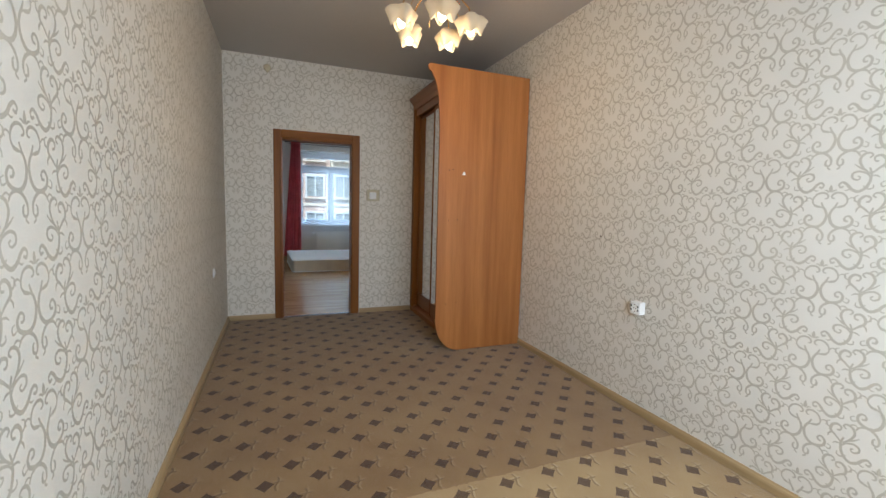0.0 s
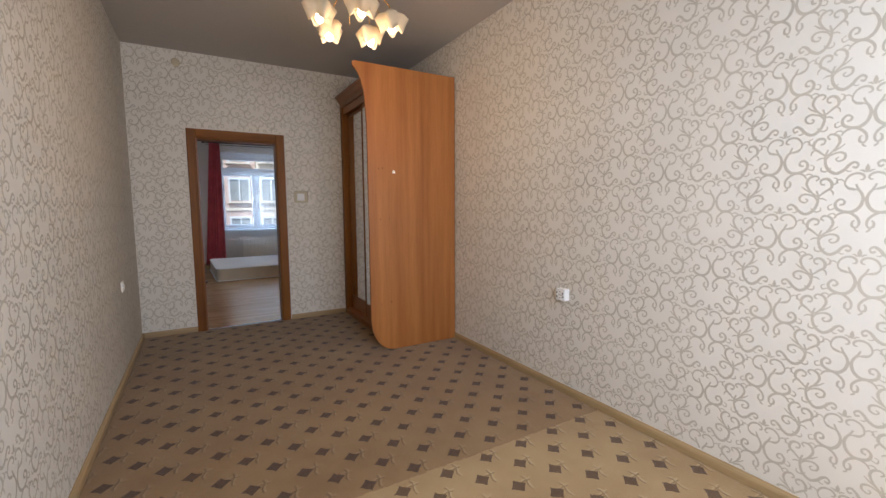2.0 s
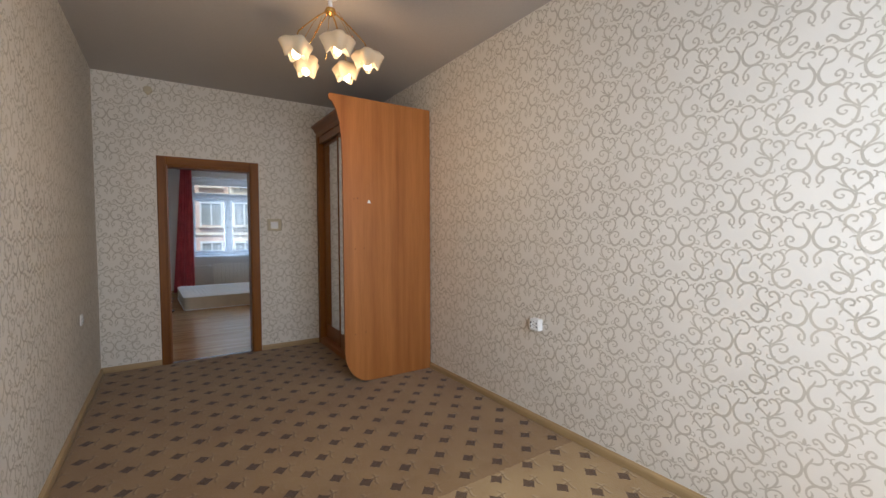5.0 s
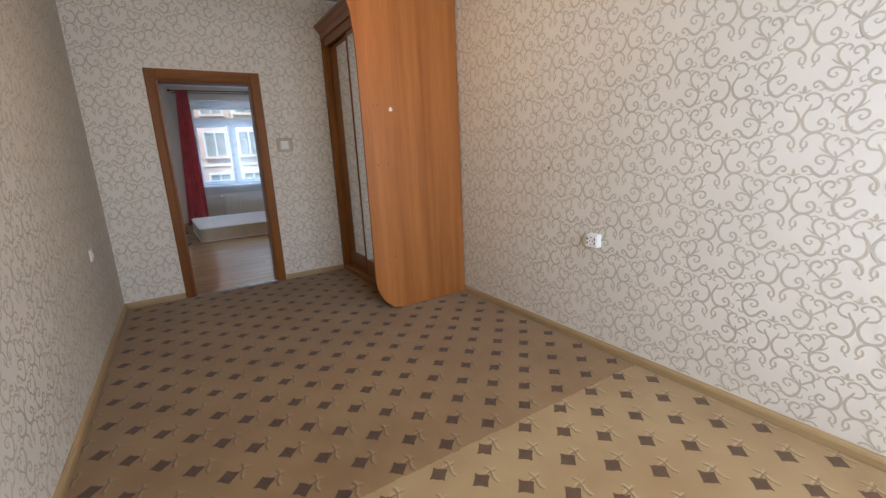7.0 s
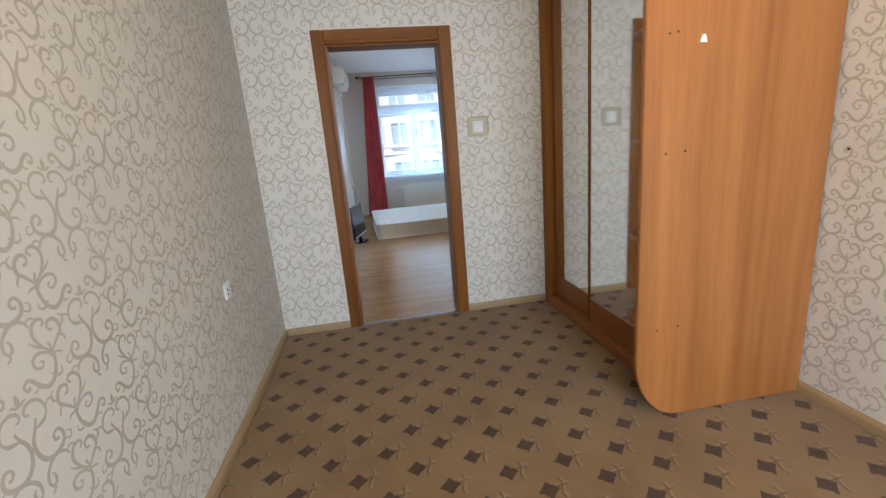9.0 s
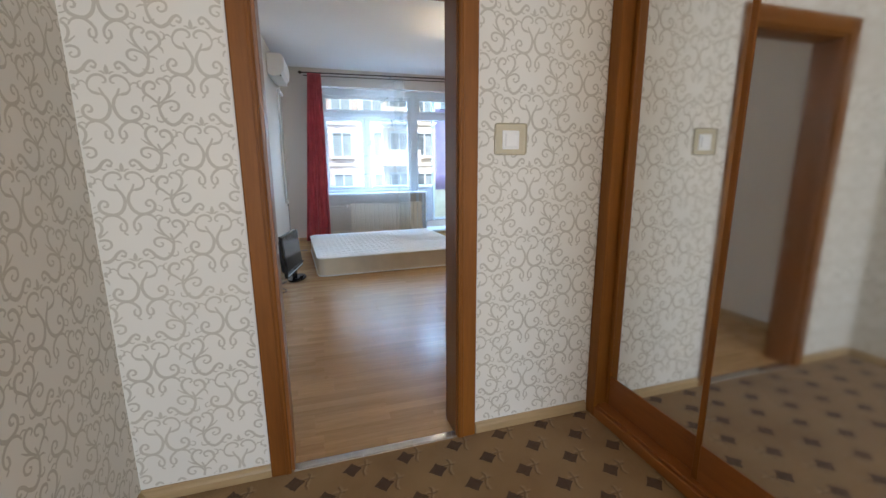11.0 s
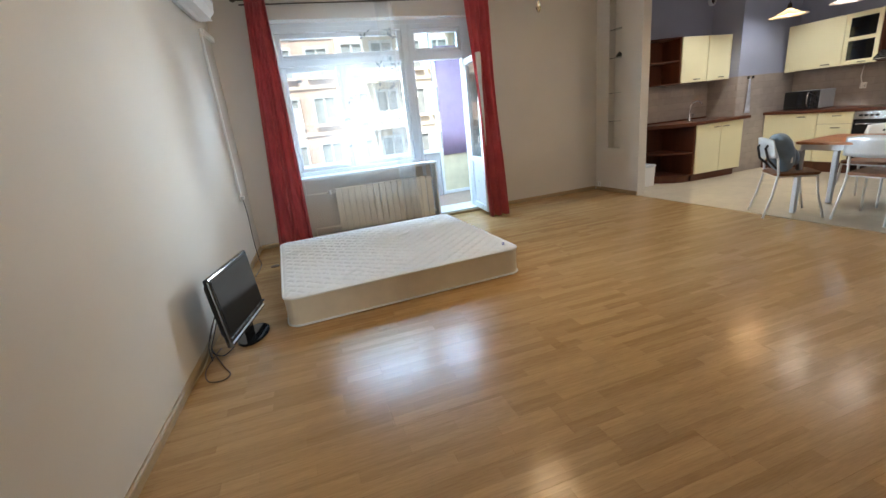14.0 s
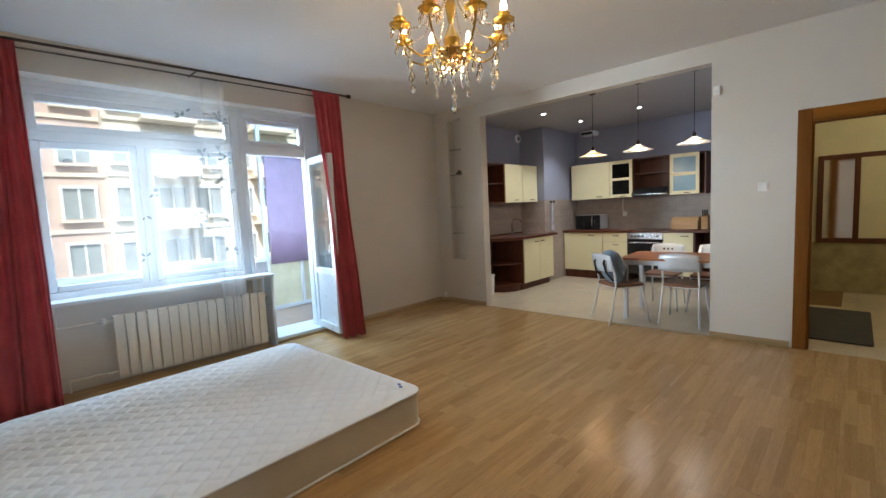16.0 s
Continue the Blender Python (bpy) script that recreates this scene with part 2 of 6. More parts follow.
def tile_material(name, c, grout, w, h, rough=0.3, axes="xy", off=0.0):
    m, nt, p = start(name, rough)
    tc = nt.nodes.new("ShaderNodeTexCoord")
    sep, com = nt.nodes.new("ShaderNodeSeparateXYZ"), nt.nodes.new("ShaderNodeCombineXYZ")
    nt.links.new(tc.outputs["Object"], sep.inputs[0])
    for i, a in enumerate(axes):
        nt.links.new(sep.outputs["xyz".index(a)], com.inputs[i])
    br = nt.nodes.new("ShaderNodeTexBrick")
    nt.links.new(com.outputs[0], br.inputs["Vector"])
    br.offset = off
    for k, val in (("Scale", 1.0), ("Mortar Size", 0.002), ("Brick Width", w), ("Row Height", h)):
        br.inputs[k].default_value = val
    br.inputs["Color1"].default_value = (*[x * 0.92 for x in c], 1)
    br.inputs["Color2"].default_value = (*[min(1, x * 1.06) for x in c], 1)
    br.inputs["Mortar"].default_value = (*grout, 1)
    v = coords(nt)
    nt.links.new(mixc(nt, 0.25, br.outputs["Color"], ramp(nt, noise_of(nt, v, 9, 5), (0.35, 0.35, 0.35), (0.65, 0.65, 0.65)), "OVERLAY"), p.inputs["Base Color"])
    bumped(nt, calc(nt, "SUBTRACT", 1.0, br.outputs["Fac"]), p, 0.3, 0.001)
    return m


PAPER = plain("embossed wallpaper", (0.71, 0.675, 0.610), 0.72, 0, 0.03, 2.0, 0.35, 420)
PRINT = plain("wallpaper scroll print", (0.50, 0.46, 0.385), 0.5, 0, 0.08, 3.0, 0.2, 300)
PAINT = plain("greige textured wall paint", (0.60, 0.565, 0.52), 0.65, 0, 0.03, 1.6, 0.3, 260)
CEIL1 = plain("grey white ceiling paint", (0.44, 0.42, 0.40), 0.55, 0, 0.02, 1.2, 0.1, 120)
CEIL2 = plain("white ceiling paint", (0.74, 0.74, 0.75), 0.7, 0, 0.02, 1.2, 0.15, 160)
CEILK = plain("grey kitchen ceiling paint", (0.42, 0.42, 0.46), 0.7, 0, 0.02, 1.2, 0.15, 160)
BLUE = plain("blue grey kitchen paint", (0.33, 0.36, 0.48), 0.7, 0, 0.04, 2, 0.2, 200)
OLIVE = plain("hall wall covering", (0.62, 0.58, 0.42), 0.75, 0, 0.05, 3, 0.3, 200)
DADO = plain("hall stone lower wall", (0.36, 0.31, 0.17), 0.6, 0, 0.22, 6, 0.4, 60)
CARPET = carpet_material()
LAMINATE = laminate_material()
TILE_FLOOR = tile_material("cream floor tile", (0.56, 0.48, 0.37), (0.40, 0.34, 0.27), 0.33, 0.33, 0.28)
TILE_WALL_X = tile_material("taupe wall tile", (0.40, 0.345, 0.31), (0.30, 0.26, 0.24), 0.25, 0.10, 0.3, "yz", 0.5)
TILE_WALL_Y = tile_material("taupe wall tile", (0.40, 0.345, 0.31), (0.30, 0.26, 0.24), 0.25, 0.10, 0.3, "xz", 0.5)
BASE_W = wood("pale oak baseboard", (0.30, 0.205, 0.10), (0.41, 0.29, 0.15), "x")
TRIM = wood("stained alder trim", (0.140, 0.046, 0.006), (0.245, 0.090, 0.012), "z", 0.48, 0.0, spec=0.25)
TRIM_X = wood("stained alder trim across", (0.140, 0.046, 0.006), (0.245, 0.090, 0.012), "x", 0.48, 0.0, spec=0.2)
TRIM_Y = wood("stained alder trim deep", (0.18, 0.055, 0.009), (0.28, 0.098, 0.017), "y", 0.38, 0.15)
JAMB = wood("lacquered alder jamb", (0.150, 0.050, 0.012), (0.230, 0.085, 0.022), "z", 0.36, 0.25, spec=0.5)
BOARD = wood("alder laminate panel", (0.285, 0.100, 0.022), (0.440, 0.178, 0.048), "z", 0.40, 0.0, 26, 4.2)
DARKW = wood("mahogany cabinet wood", (0.070, 0.018, 0.008), (0.130, 0.038, 0.016), "z", 0.4)
TABLEW = wood("reddish table laminate", (0.29, 0.105, 0.040), (0.40, 0.160, 0.065), "y", 0.35)
CREAM = plain("cream cabinet front", (0.80, 0.745, 0.50), 0.35, 0, 0.03, 2, 0.05, 90)
WHITE = plain("white plastic", (0.80, 0.80, 0.79), 0.35, 0, 0.02, 4, 0.04, 200)
PVC = plain("white window plastic", (0.68, 0.74, 0.80), 0.3, 0, 0.02, 3, 0.03, 150)
BEIGE = plain("beige plastic cover", (0.50, 0.44, 0.31), 0.45, 0, 0.08, 10, 0.1, 200)
BLACK = plain("black plastic", (0.012, 0.012, 0.013), 0.28, 0, 0.2, 12, 0.05, 250)
GLOSSB = plain("glossy black plastic", (0.010, 0.010, 0.011), 0.08, 0, 0.2, 9, 0.0, 250)
SCREEN = plain("dark screen", (0.015, 0.016, 0.018), 0.18, 0, 0.1, 5, 0.0, 300)
CHROME = plain("brushed steel", (0.62, 0.62, 0.63), 0.25, 1.0, 0.05, 30, 0.05, 300)
TUBE = plain("pale silver enamel", (0.72, 0.73, 0.74), 0.32, 0.3, 0.04, 20, 0.03, 300)
SILVER = plain("grey silver paint", (0.55, 0.58, 0.62), 0.4, 0.4, 0.05, 20, 0.05, 300)
BRASS = plain("gilded brass", (0.80, 0.50, 0.16), 0.22, 1.0, 0.1, 30, 0.05, 300)
IRON = plain("dark bronze rod", (0.055, 0.042, 0.036), 0.4, 0.6, 0.15, 20, 0.1, 200)
MIRROR = plain("mirror", (0.86, 0.88, 0.88), 0.02, 1.0, 0.01, 2, 0.0)
RADIATOR = plain("cream radiator enamel", (0.74, 0.70, 0.62), 0.35, 0, 0.03, 3, 0.03, 150)
RED = cloth("rose red curtain cloth", (0.56, 0.115, 0.135), 0.12, 900, 0.0, 0.5)
SHEER = cloth("white sheer net", (0.90, 0.94, 0.99), 0.03, 900, 0.91, 0.45)
SHEER_L = cloth("grey woven leaf", (0.36, 0.41, 0.44), 0.1, 900, 0.35, 0.5)
PURPLE = cloth("lilac roller blind", (0.56, 0.46, 0.66), 0.06, 700, 0.0, 0.45)
QUILT = cloth("white quilted ticking", (0.80, 0.82, 0.84), 0.03, 700, 0.0, 0.0)
TICK = cloth("cream mattress border", (0.62, 0.56, 0.46), 0.06, 500, 0.0, 0.0)
DENIM = cloth("grey blue backpack cloth", (0.13, 0.18, 0.24), 0.25, 600, 0.0, 0.0)
TOWEL = cloth("checked towel", (0.50, 0.52, 0.62), 0.3, 500, 0.0, 0.1)
MATC = cloth("charcoal door mat", (0.028, 0.028, 0.032), 0.3, 300, 0.0, 0.0)
PANE = thin_pane("window pane")
TINT = thin_pane("blue tinted cabinet glass", (0.22, 0.36, 0.42), 0.3)
# Opaque pane: the bluish reflection on the glass is put into its colour.
REFLBLUE = plain("frosted cabinet glass with painted blue reflection", (0.24, 0.38, 0.47), 0.18, 0, 0.10, 3, 0.03, 200)
CLEARG = glass("clear glass shelf", (0.86, 0.95, 0.92))
AMBER = tinted("amber glass", (0.80, 0.50, 0.085))
TULIP = cloth("cream frosted tulip glass", (0.74, 0.64, 0.48), 0.06, 300, 0.0, 0.30, 0.4)
CRYSTAL = glass("cut crystal", (1.0, 0.88, 0.68), 0.01, 1.6)
FROST = cloth("frosted lamp glass", (0.92, 0.89, 0.82), 0.03, 400, 0.0, 0.55, 0.4)
BULB = glow("lit bulb", (1.0, 0.80, 0.50), 30)
BULB_SOFT = glow("lit frosted bulb", (1.0, 0.86, 0.62), 9)
SPOTLIT = glow("lit halogen spot", (0.95, 0.97, 1.0), 30)
TANW = wood("pale beech", (0.42, 0.25, 0.11), (0.55, 0.35, 0.17), "y")
SEATW = wood("brown chair seat", (0.14, 0.055, 0.022), (0.22, 0.09, 0.04), "x", 0.4)

# ---- building helpers ----


def part(name, bm, material, parent=None, label="", smooth=False):
    me = bpy.data.meshes.new(name)
    bm.normal_update()
    bm.to_mesh(me)
    bm.free()
    me.materials.append(material)
    if smooth:
        for f in me.polygons:
            f.use_smooth = True
    ob = new(name, me)
    if parent:
        ob.parent = parent
    if label:
        ob["label"] = label
    return ob


def thing(name, m, label, category, group="", kind=""):
    ob = new(name)
    ob.empty_display_size = 0.1
    ob.matrix_world = m
    return tagged(ob, label, category, group, kind)


def setting(ob, label=""):
    return tagged(ob, label, "", "", "structure")


def bx(x0, x1, y0, y1, z0, z1, bev=0.0, bm=None, seg=1):
    bm = bm or bmesh.new()
    r = bmesh.ops.create_cube(bm, size=1)
    for v in r["verts"]:
        v.co = ((x0 + x1) / 2 + v.co.x * (x1 - x0), (y0 + y1) / 2 + v.co.y * (y1 - y0), (z0 + z1) / 2 + v.co.z * (z1 - z0))
    if bev:
        edges = {e for v in r["verts"] for e in v.link_edges}
        bmesh.ops.bevel(bm, geom=list(edges), offset=bev, segments=seg, affect="EDGES", profile=0.5)
    return bm


def lathe(profile, n=20, bm=None, at=(0, 0, 0), cap=True):
    """A turned shape: rows of radius and height."""
    bm = bm or bmesh.new()
    rings = []
    for r, z in profile:
        rings.append([bm.verts.new((at[0] + r * math.cos(2 * math.pi * i / n), at[1] + r * math.sin(2 * math.pi * i / n), at[2] + z)) for i in range(n)])
    for a, b in zip(rings, rings[1:]):
        for i in range(n):
            bm.faces.new((a[i], a[(i + 1) % n], b[(i + 1) % n], b[i]))
    if cap:
        bm.faces.new(rings[0][::-1])
        bm.faces.new(rings[-1])
    return bm


def tube(points, r, n=8, bm=None, cap=True):
    """A round bar along points; r is one radius, or one for each point."""
    bm = bm or bmesh.new()
    pts = [Vector(p) for p in points]
    rs = r if isinstance(r, (list, tuple)) else [r] * len(pts)
    rings, side = [], None
    for i, p in enumerate(pts):
        d = (pts[min(i + 1, len(pts) - 1)] - pts[max(i - 1, 0)]).normalized()
        if side is None:
            side = d.orthogonal().normalized()
        side = (side - d * side.dot(d)).normalized()
        up = d.cross(side)
        rings.append([bm.verts.new(p + (side * math.cos(2 * math.pi * k / n) + up * math.sin(2 * math.pi * k / n)) * rs[i]) for k in range(n)])
    for a, b in zip(rings, rings[1:]):
        for k in range(n):
            bm.faces.new((a[k], a[(k + 1) % n], b[(k + 1) % n], b[k]))
    if cap:
        bm.faces.new(rings[0][::-1])
        bm.faces.new(rings[-1])
    return bm


def slab(outline, axis, a, b, bev=0.0):
    """An outline of (u, v) pushed along axis from a to b."""
    bm = bmesh.new()

    def at(u, v, w):
        return {"x": (w, u, v), "y": (u, w, v), "z": (u, v, w)}[axis]
    lo, hi = [bm.verts.new(at(u, v, a)) for u, v in outline], [bm.verts.new(at(u, v, b)) for u, v in outline]
    f0, f1 = bm.faces.new(lo[::-1]), bm.faces.new(hi)
    n = len(lo)
    for i in range(n):
        bm.faces.new((lo[i], lo[(i + 1) % n], hi[(i + 1) % n], hi[i]))
    bmesh.ops.recalc_face_normals(bm, faces=bm.faces[:])
    if bev:
        bmesh.ops.bevel(bm, geom=list(set(f0.edges) | set(f1.edges)), offset=bev, segments=2, affect="EDGES")
    return bm


def along(p0, p1):
    """The frame of a line on the floor: x runs from p0 to p1, y to its left."""
    a = math.degrees(math.atan2(p1[1] - p0[1], p1[0] - p0[0]))
    return pose(p0[0], p0[1], 0, 0, 0, a), math.dist(p0, p1)


def wall(name, p0, p1, thick, top, material, openings=(), label=""):
    """A wall from p0 to p1, thick to its left (or right if negative), with openings (s0, s1, z0, z1) through it."""
    m, length = along(p0, p1)
    bm = bmesh.new()
    y0, y1 = sorted((0, thick))
    s = 0.0
    for s0, s1, z0, z1 in sorted(openings):
        if s0 > s:
            bx(s, s0, y0, y1, 0, top, bm=bm)
        if z0 > 0:
            bx(s0, s1, y0, y1, 0, z0, bm=bm)
        if z1 < top:
            bx(s0, s1, y0, y1, z1, top, bm=bm)
        s = s1
    if s < length:
        bx(s, length, y0, y1, 0, top, bm=bm)
    ob = setting(part(name, bm, material), label)
    ob.matrix_world = m
    return ob, m


def skirting(name, p0, p1, s0, s1, inward, parent_label="", h=0.055):
    """A moulded baseboard along a wall line."""
    m, _ = along(p0, p1)
    t = 0.018 * inward
    prof = [(0, 0.002), (t, 0.002), (t, h * 0.62), (t * 0.75, h * 0.8), (t * 0.35, h * 0.92), (t * 0.3, h), (0, h)]
    bm = slab(prof, "x", s0, s1)
    ob = setting(part(name, bm, BASE_W), parent_label)
    ob.matrix_world = m
    return ob


# ---- first room: setting ----
H1, H2, HK = 2.87, 2.88, 2.85
W1 = 2.72
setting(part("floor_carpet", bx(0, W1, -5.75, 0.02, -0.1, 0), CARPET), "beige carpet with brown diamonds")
wall("wall_left", (0, -5.75), (0, 0), 0.2, H1, PAPER, label="wallpapered wall")
wall("wall_right", (W1, -5.75), (W1, 0), -0.15, H1, PAPER, label="wallpapered wall")
wall("wall_rear", (-0.2, -5.75), (W1 + 0.15, -5.75), -0.3, H1, PAPER, [(0.7, 2.6, 0.85, 2.45)])
wall("wall_door", (-0.2, 0), (6.2, 0), 0.15, H2 + 0.02, PAPER, [(0.756, 1.557, 0, 2.03)], "wallpapered wall with a doorway")
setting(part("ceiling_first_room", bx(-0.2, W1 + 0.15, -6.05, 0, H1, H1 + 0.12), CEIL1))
skirting("baseboard", (0, -5.75), (0, 0), 0, 5.732, -1)
skirting("baseboard", (W1, -5.75), (W1, 0), 0, 4.16, 1)
skirting("baseboard", (0, 0), (W1, 0), 0.0, 0.485, -1)
skirting("baseboard", (0, 0), (W1, 0), 1.436, 2.08, -1)


def smooth(pts, n=6):
    """A smooth line through all the points."""
    out = []
    for i in range(len(pts) - 1):
        p0, p1, p2, p3 = (pts[max(0, min(len(pts) - 1, i + q))] for q in (-1, 0, 1, 2))
        for s in range(n):
            u = s / n
            out.append(tuple(0.5 * (2 * b + (c - a) * u + (2 * a - 5 * b + 4 * c - d) * u * u + (3 * b - a - 3 * c + d) * u ** 3) for a, b, c, d in zip(p0, p1, p2, p3)))
    return out + [pts[-1]]


RW, RH = 0.264, 0.318


def scroll_strokes():
    """One half of the scroll motif (mirrored for the other), crown at the origin: lines with a width each, in millimetres of a 300 high repeat."""
    st = []

    def line(w, *pts):
        k = RH * 0.001 / 0.300
        st.append(([(x * k, z * k) for x, z in smooth(pts)], w * k))
    # shoulder curl under the crown
    line(8, (17, -31), (9, -30), (6, -21), (14, -11), (28, -8), (44, -14), (55, -30), (56, -48), (46, -62), (28, -67))
    # heart: leaf at its root, a full round and a curl at the end
    line(11, (27, -46), (20, -63), (9, -82), (5, -103), (13, -129), (31, -145), (54, -145), (74, -134), (79, -115), (68, -100), (55, -105), (56, -118), (67, -120))
    line(7, (58, -44), (48, -58), (30, -64), (17, -70))
    # hanging tulip
    line(9, (79, -170), (68, -154), (46, -147), (26, -156), (12, -174), (11, -194), (20, -207), (10, -216))
    line(8, (13, -202), (27, -198), (28, -182), (22, -176))
    line(5, (79, -132), (95, -138), (99, -125), (88, -118))
    # plant beside the heart: trunk and swung base with a curl
    line(11, (112, -216), (119, -240), (116, -271), (104, -294), (84, -305), (63, -294), (50, -277), (36, -268), (25, -277), (31, -288), (40, -283))
    line(8, (119, -258), (107, -239), (82, -229), (64, -236), (64, -253), (79, -261), (88, -253), (80, -246))
    line(10, (118, -240), (139, -220), (155, -206), (154, -186), (140, -173), (124, -178), (125, -192), (136, -195))
    line(9, (117, -240), (94, -218), (81, -190), (88, -168), (106, -161), (117, -170), (108, -180))
    line(6, (104, -228), (82, -214), (66, -200))
    line(6, (119, -246), (134, -247), (144, -254))
    line(5, (62, -292), (50, -300), (42, -298))
    line(6, (150, -212), (160, -222), (162, -234))
    line(6, (99, -283), (114, -296), (128, -292), (128, -280))
    line(6, (155, -198), (168, -190), (170, -176), (160, -170))
    line(5, (72, -160), (84, -152), (96, -158), (94, -168))
    line(5, (56, -38), (68, -28), (78, -32), (76, -42))
    # crown
    line(7, (0, -6), (3, 4), (2, 14), (0, 22))
    line(6, (5, -6), (12, 1), (20, 2))
    return st


def scroll_print(name, length, height, shift_s, shift_z, holes, m, out):
    """Scroll ornament as thin raised ribbons over a wall of local x (0..length) and z (0..height), on the side of local y = out."""
    verts, faces = [], []
    motif = scroll_strokes()
    for col in range(-2, int(length / RW) + 3):
        cs = shift_s + col * RW
        for row in range(-1, int(height / RH) + 3):
            cz = shift_z + row * RH + (RH / 2 if col % 2 else 0)
            for sgn in (-1, 1):
                for lift, (pts, w) in enumerate(motif):
                    n = len(pts)
                    base, ok = len(verts), set()
                    row_v = []
                    for i in range(n):
                        (x0, y0), (x1, y1) = pts[max(i - 1, 0)], pts[min(i + 1, n - 1)]
                        dx, dy = x1 - x0, y1 - y0
                        q = math.hypot(dx, dy) or 1
                        k = i / (n - 1)
                        hw = w * 0.50 * (0.30 + 0.70 * math.sin(math.pi * min(1, 0.10 + 0.95 * k)))
                        if k > 0.86:
                            hw += w * 0.16
                        nx, ny = -dy / q * hw, dx / q * hw
                        for e in (1, -1):
                            s, z = cs + sgn * (pts[i][0] + e * nx), cz + pts[i][1] + e * ny
                            if not (0.002 < s < length - 0.002 and 0.06 < z < height - 0.003) or any(a < s < b and c < z < d for a, b, c, d in holes):
                                ok.add(i)
                            row_v.append((s, out * (1 + 0.04 * lift + 0.8 * (col % 2) + (0.02 if sgn > 0 else 0)), z))
                    if len(ok) == n:
                        continue
                    verts += row_v
                    for i in range(n - 1):
                        a = base + 2 * i
                        if i in ok or i + 1 in ok:
                            continue
                        faces.append((a, a + 1, a + 3, a + 2))
    me = bpy.data.meshes.new(name)
    me.from_pydata(verts, [], faces)
    me.materials.append(PRINT)
    ob = tagged(new(name, me), "taupe scroll ornament printed on pale wallpaper", "wallpaper print", "", "stuff")
    ob.matrix_world = m
    return ob


scroll_print("wallpaper_scrolls", 5.75, H1, (-3.975 + 5.75) % (2 * RW), 1.43 % RH, [], along((W1, -5.75), (W1, 0))[0], 0.0008)
scroll_print("wallpaper_scrolls", 5.75, H1, 0.10, 0.05, [], along((0, -5.75), (0, 0))[0], -0.0008)
scroll_print("wallpaper_scrolls", W1, H1, 0.371, 1.471 % RH, [(0.475, 1.436, -1, 2.13)], along((0, 0), (W1, 0))[0], -0.0008)

# doorway between the rooms
door = setting(thing("door_1", pose(0, 0, 0), "", ""), "open doorway with stained wood casing")


def casing(x0, x1, y0, y1, z0, z1, parent, name="casing", mat=None, ridge="x"):
    """A flat casing with a raised bead along its middle."""
    bm = bx(x0, x1, y0, y1, z0, z1, 0.006, seg=2)
    part(name, bm, mat or TRIM, parent)
    return bm


for y0, y1 in ((-0.022, 0.0), (0.15, 0.172)):
    casing(0.485, 0.568, y0, y1, 0, 2.118, door)
    casing(1.340, 1.430, y0, y1, 0, 2.118, door)
    casing(0.568, 1.340, y0, y1, 2.026, 2.118, door, "head_casing", TRIM_X)
for x0, x1 in ((0.545, 0.553), (0.558, 0.564), (1.346, 1.352), (1.357, 1.365)):
    part("casing_bead", bx(x0, x1, -0.025, -0.0215, 0.0, 2.034, 0.0016), TRIM, door)
for z in (2.036, 2.048):
    part("head_bead", bx(0.545, 1.365, -0.025, -0.0215, z, z + 0.006, 0.0016), TRIM_X, door)
part("jamb", bx(0.556, 0.580, 0, 0.15, 0, 2.03, 0.002), JAMB, door)
part("jamb", bx(1.336, 1.357, 0, 0.15, 0, 2.03, 0.002), JAMB, door)
part("head_jamb", bx(0.577, 1.336, 0, 0.15, 2.014, 2.03, 0.002), TRIM_X, door)
part("threshold_strip", slab([(-0.012, 0.0), (-0.005, 0.006), (0.03, 0.008), (0.045, 0.0)], "x", 0.577, 1.336), CHROME, door, "worn aluminium threshold strip")

# ---- wardrobe ----
ward = thing("sliding_wardrobe", pose(2.1, -0.8, 0), "tall alder-coloured sliding wardrobe with mirrored doors against the wall", "wardrobe")
P0 = Vector((-2.1, 0.8, 0))


def wpart(name, bm, mat, parent=None, label=""):
    bmesh.ops.translate(bm, verts=bm.verts[:], vec=P0)
    return part(name, bm, mat, parent or ward, label)


prof = [(2.71, 0.004), (2.06, 0.004)]
prof += [(2.06 - 0.225 * math.sin(a), 0.004 + 0.30 * (1 - math.cos(a))) for a in [i * math.pi / 20 for i in range(1, 11)]]
prof += [(1.832, 1.95), (1.826, 2.12), (1.812, 2.28), (1.785, 2.38), (1.750, 2.45), (1.722, 2.47), (1.715, 2.50), (1.728, 2.518), (2.71, 2.518)]
end_panel = wpart("end_panel", slab(prof, "y", -1.602, -1.578, 0.003), BOARD, None, "alder end panel with rounded foot and flared top")
wpart("hole_cap", slab([(2.055, 1.603), (2.060, 1.622), (2.066, 1.632), (2.074, 1.632), (2.080, 1.622), (2.085, 1.603)], "y", -1.609, -1.602), WHITE, end_panel, "white plastic bracket")
for cx, cz in ((1.935, 1.20), (2.02, 1.205), (1.93, 1.64), (1.965, 1.645), (1.93, 0.44), (2.03, 0.45)):
    bm = lathe([(0.0045, 0), (0.0045, 0.0012)], 8)
    bmesh.ops.rotate(bm, verts=bm.verts[:], cent=(0, 0, 0), matrix=Matrix.Rotation(radians(90), 3, "X"))
    bmesh.ops.translate(bm, verts=bm.verts[:], vec=(cx, -1.602, cz))
    wpart("screw_hole", bm, BLACK, end_panel)
wpart("divider", bx(2.13, 2.71, -1.285, -1.267, 0.06, 2.42, 0.001), BOARD)
wpart("back_panel", bx(2.695, 2.712, -1.577, -0.003, 0.06, 2.42), BOARD)
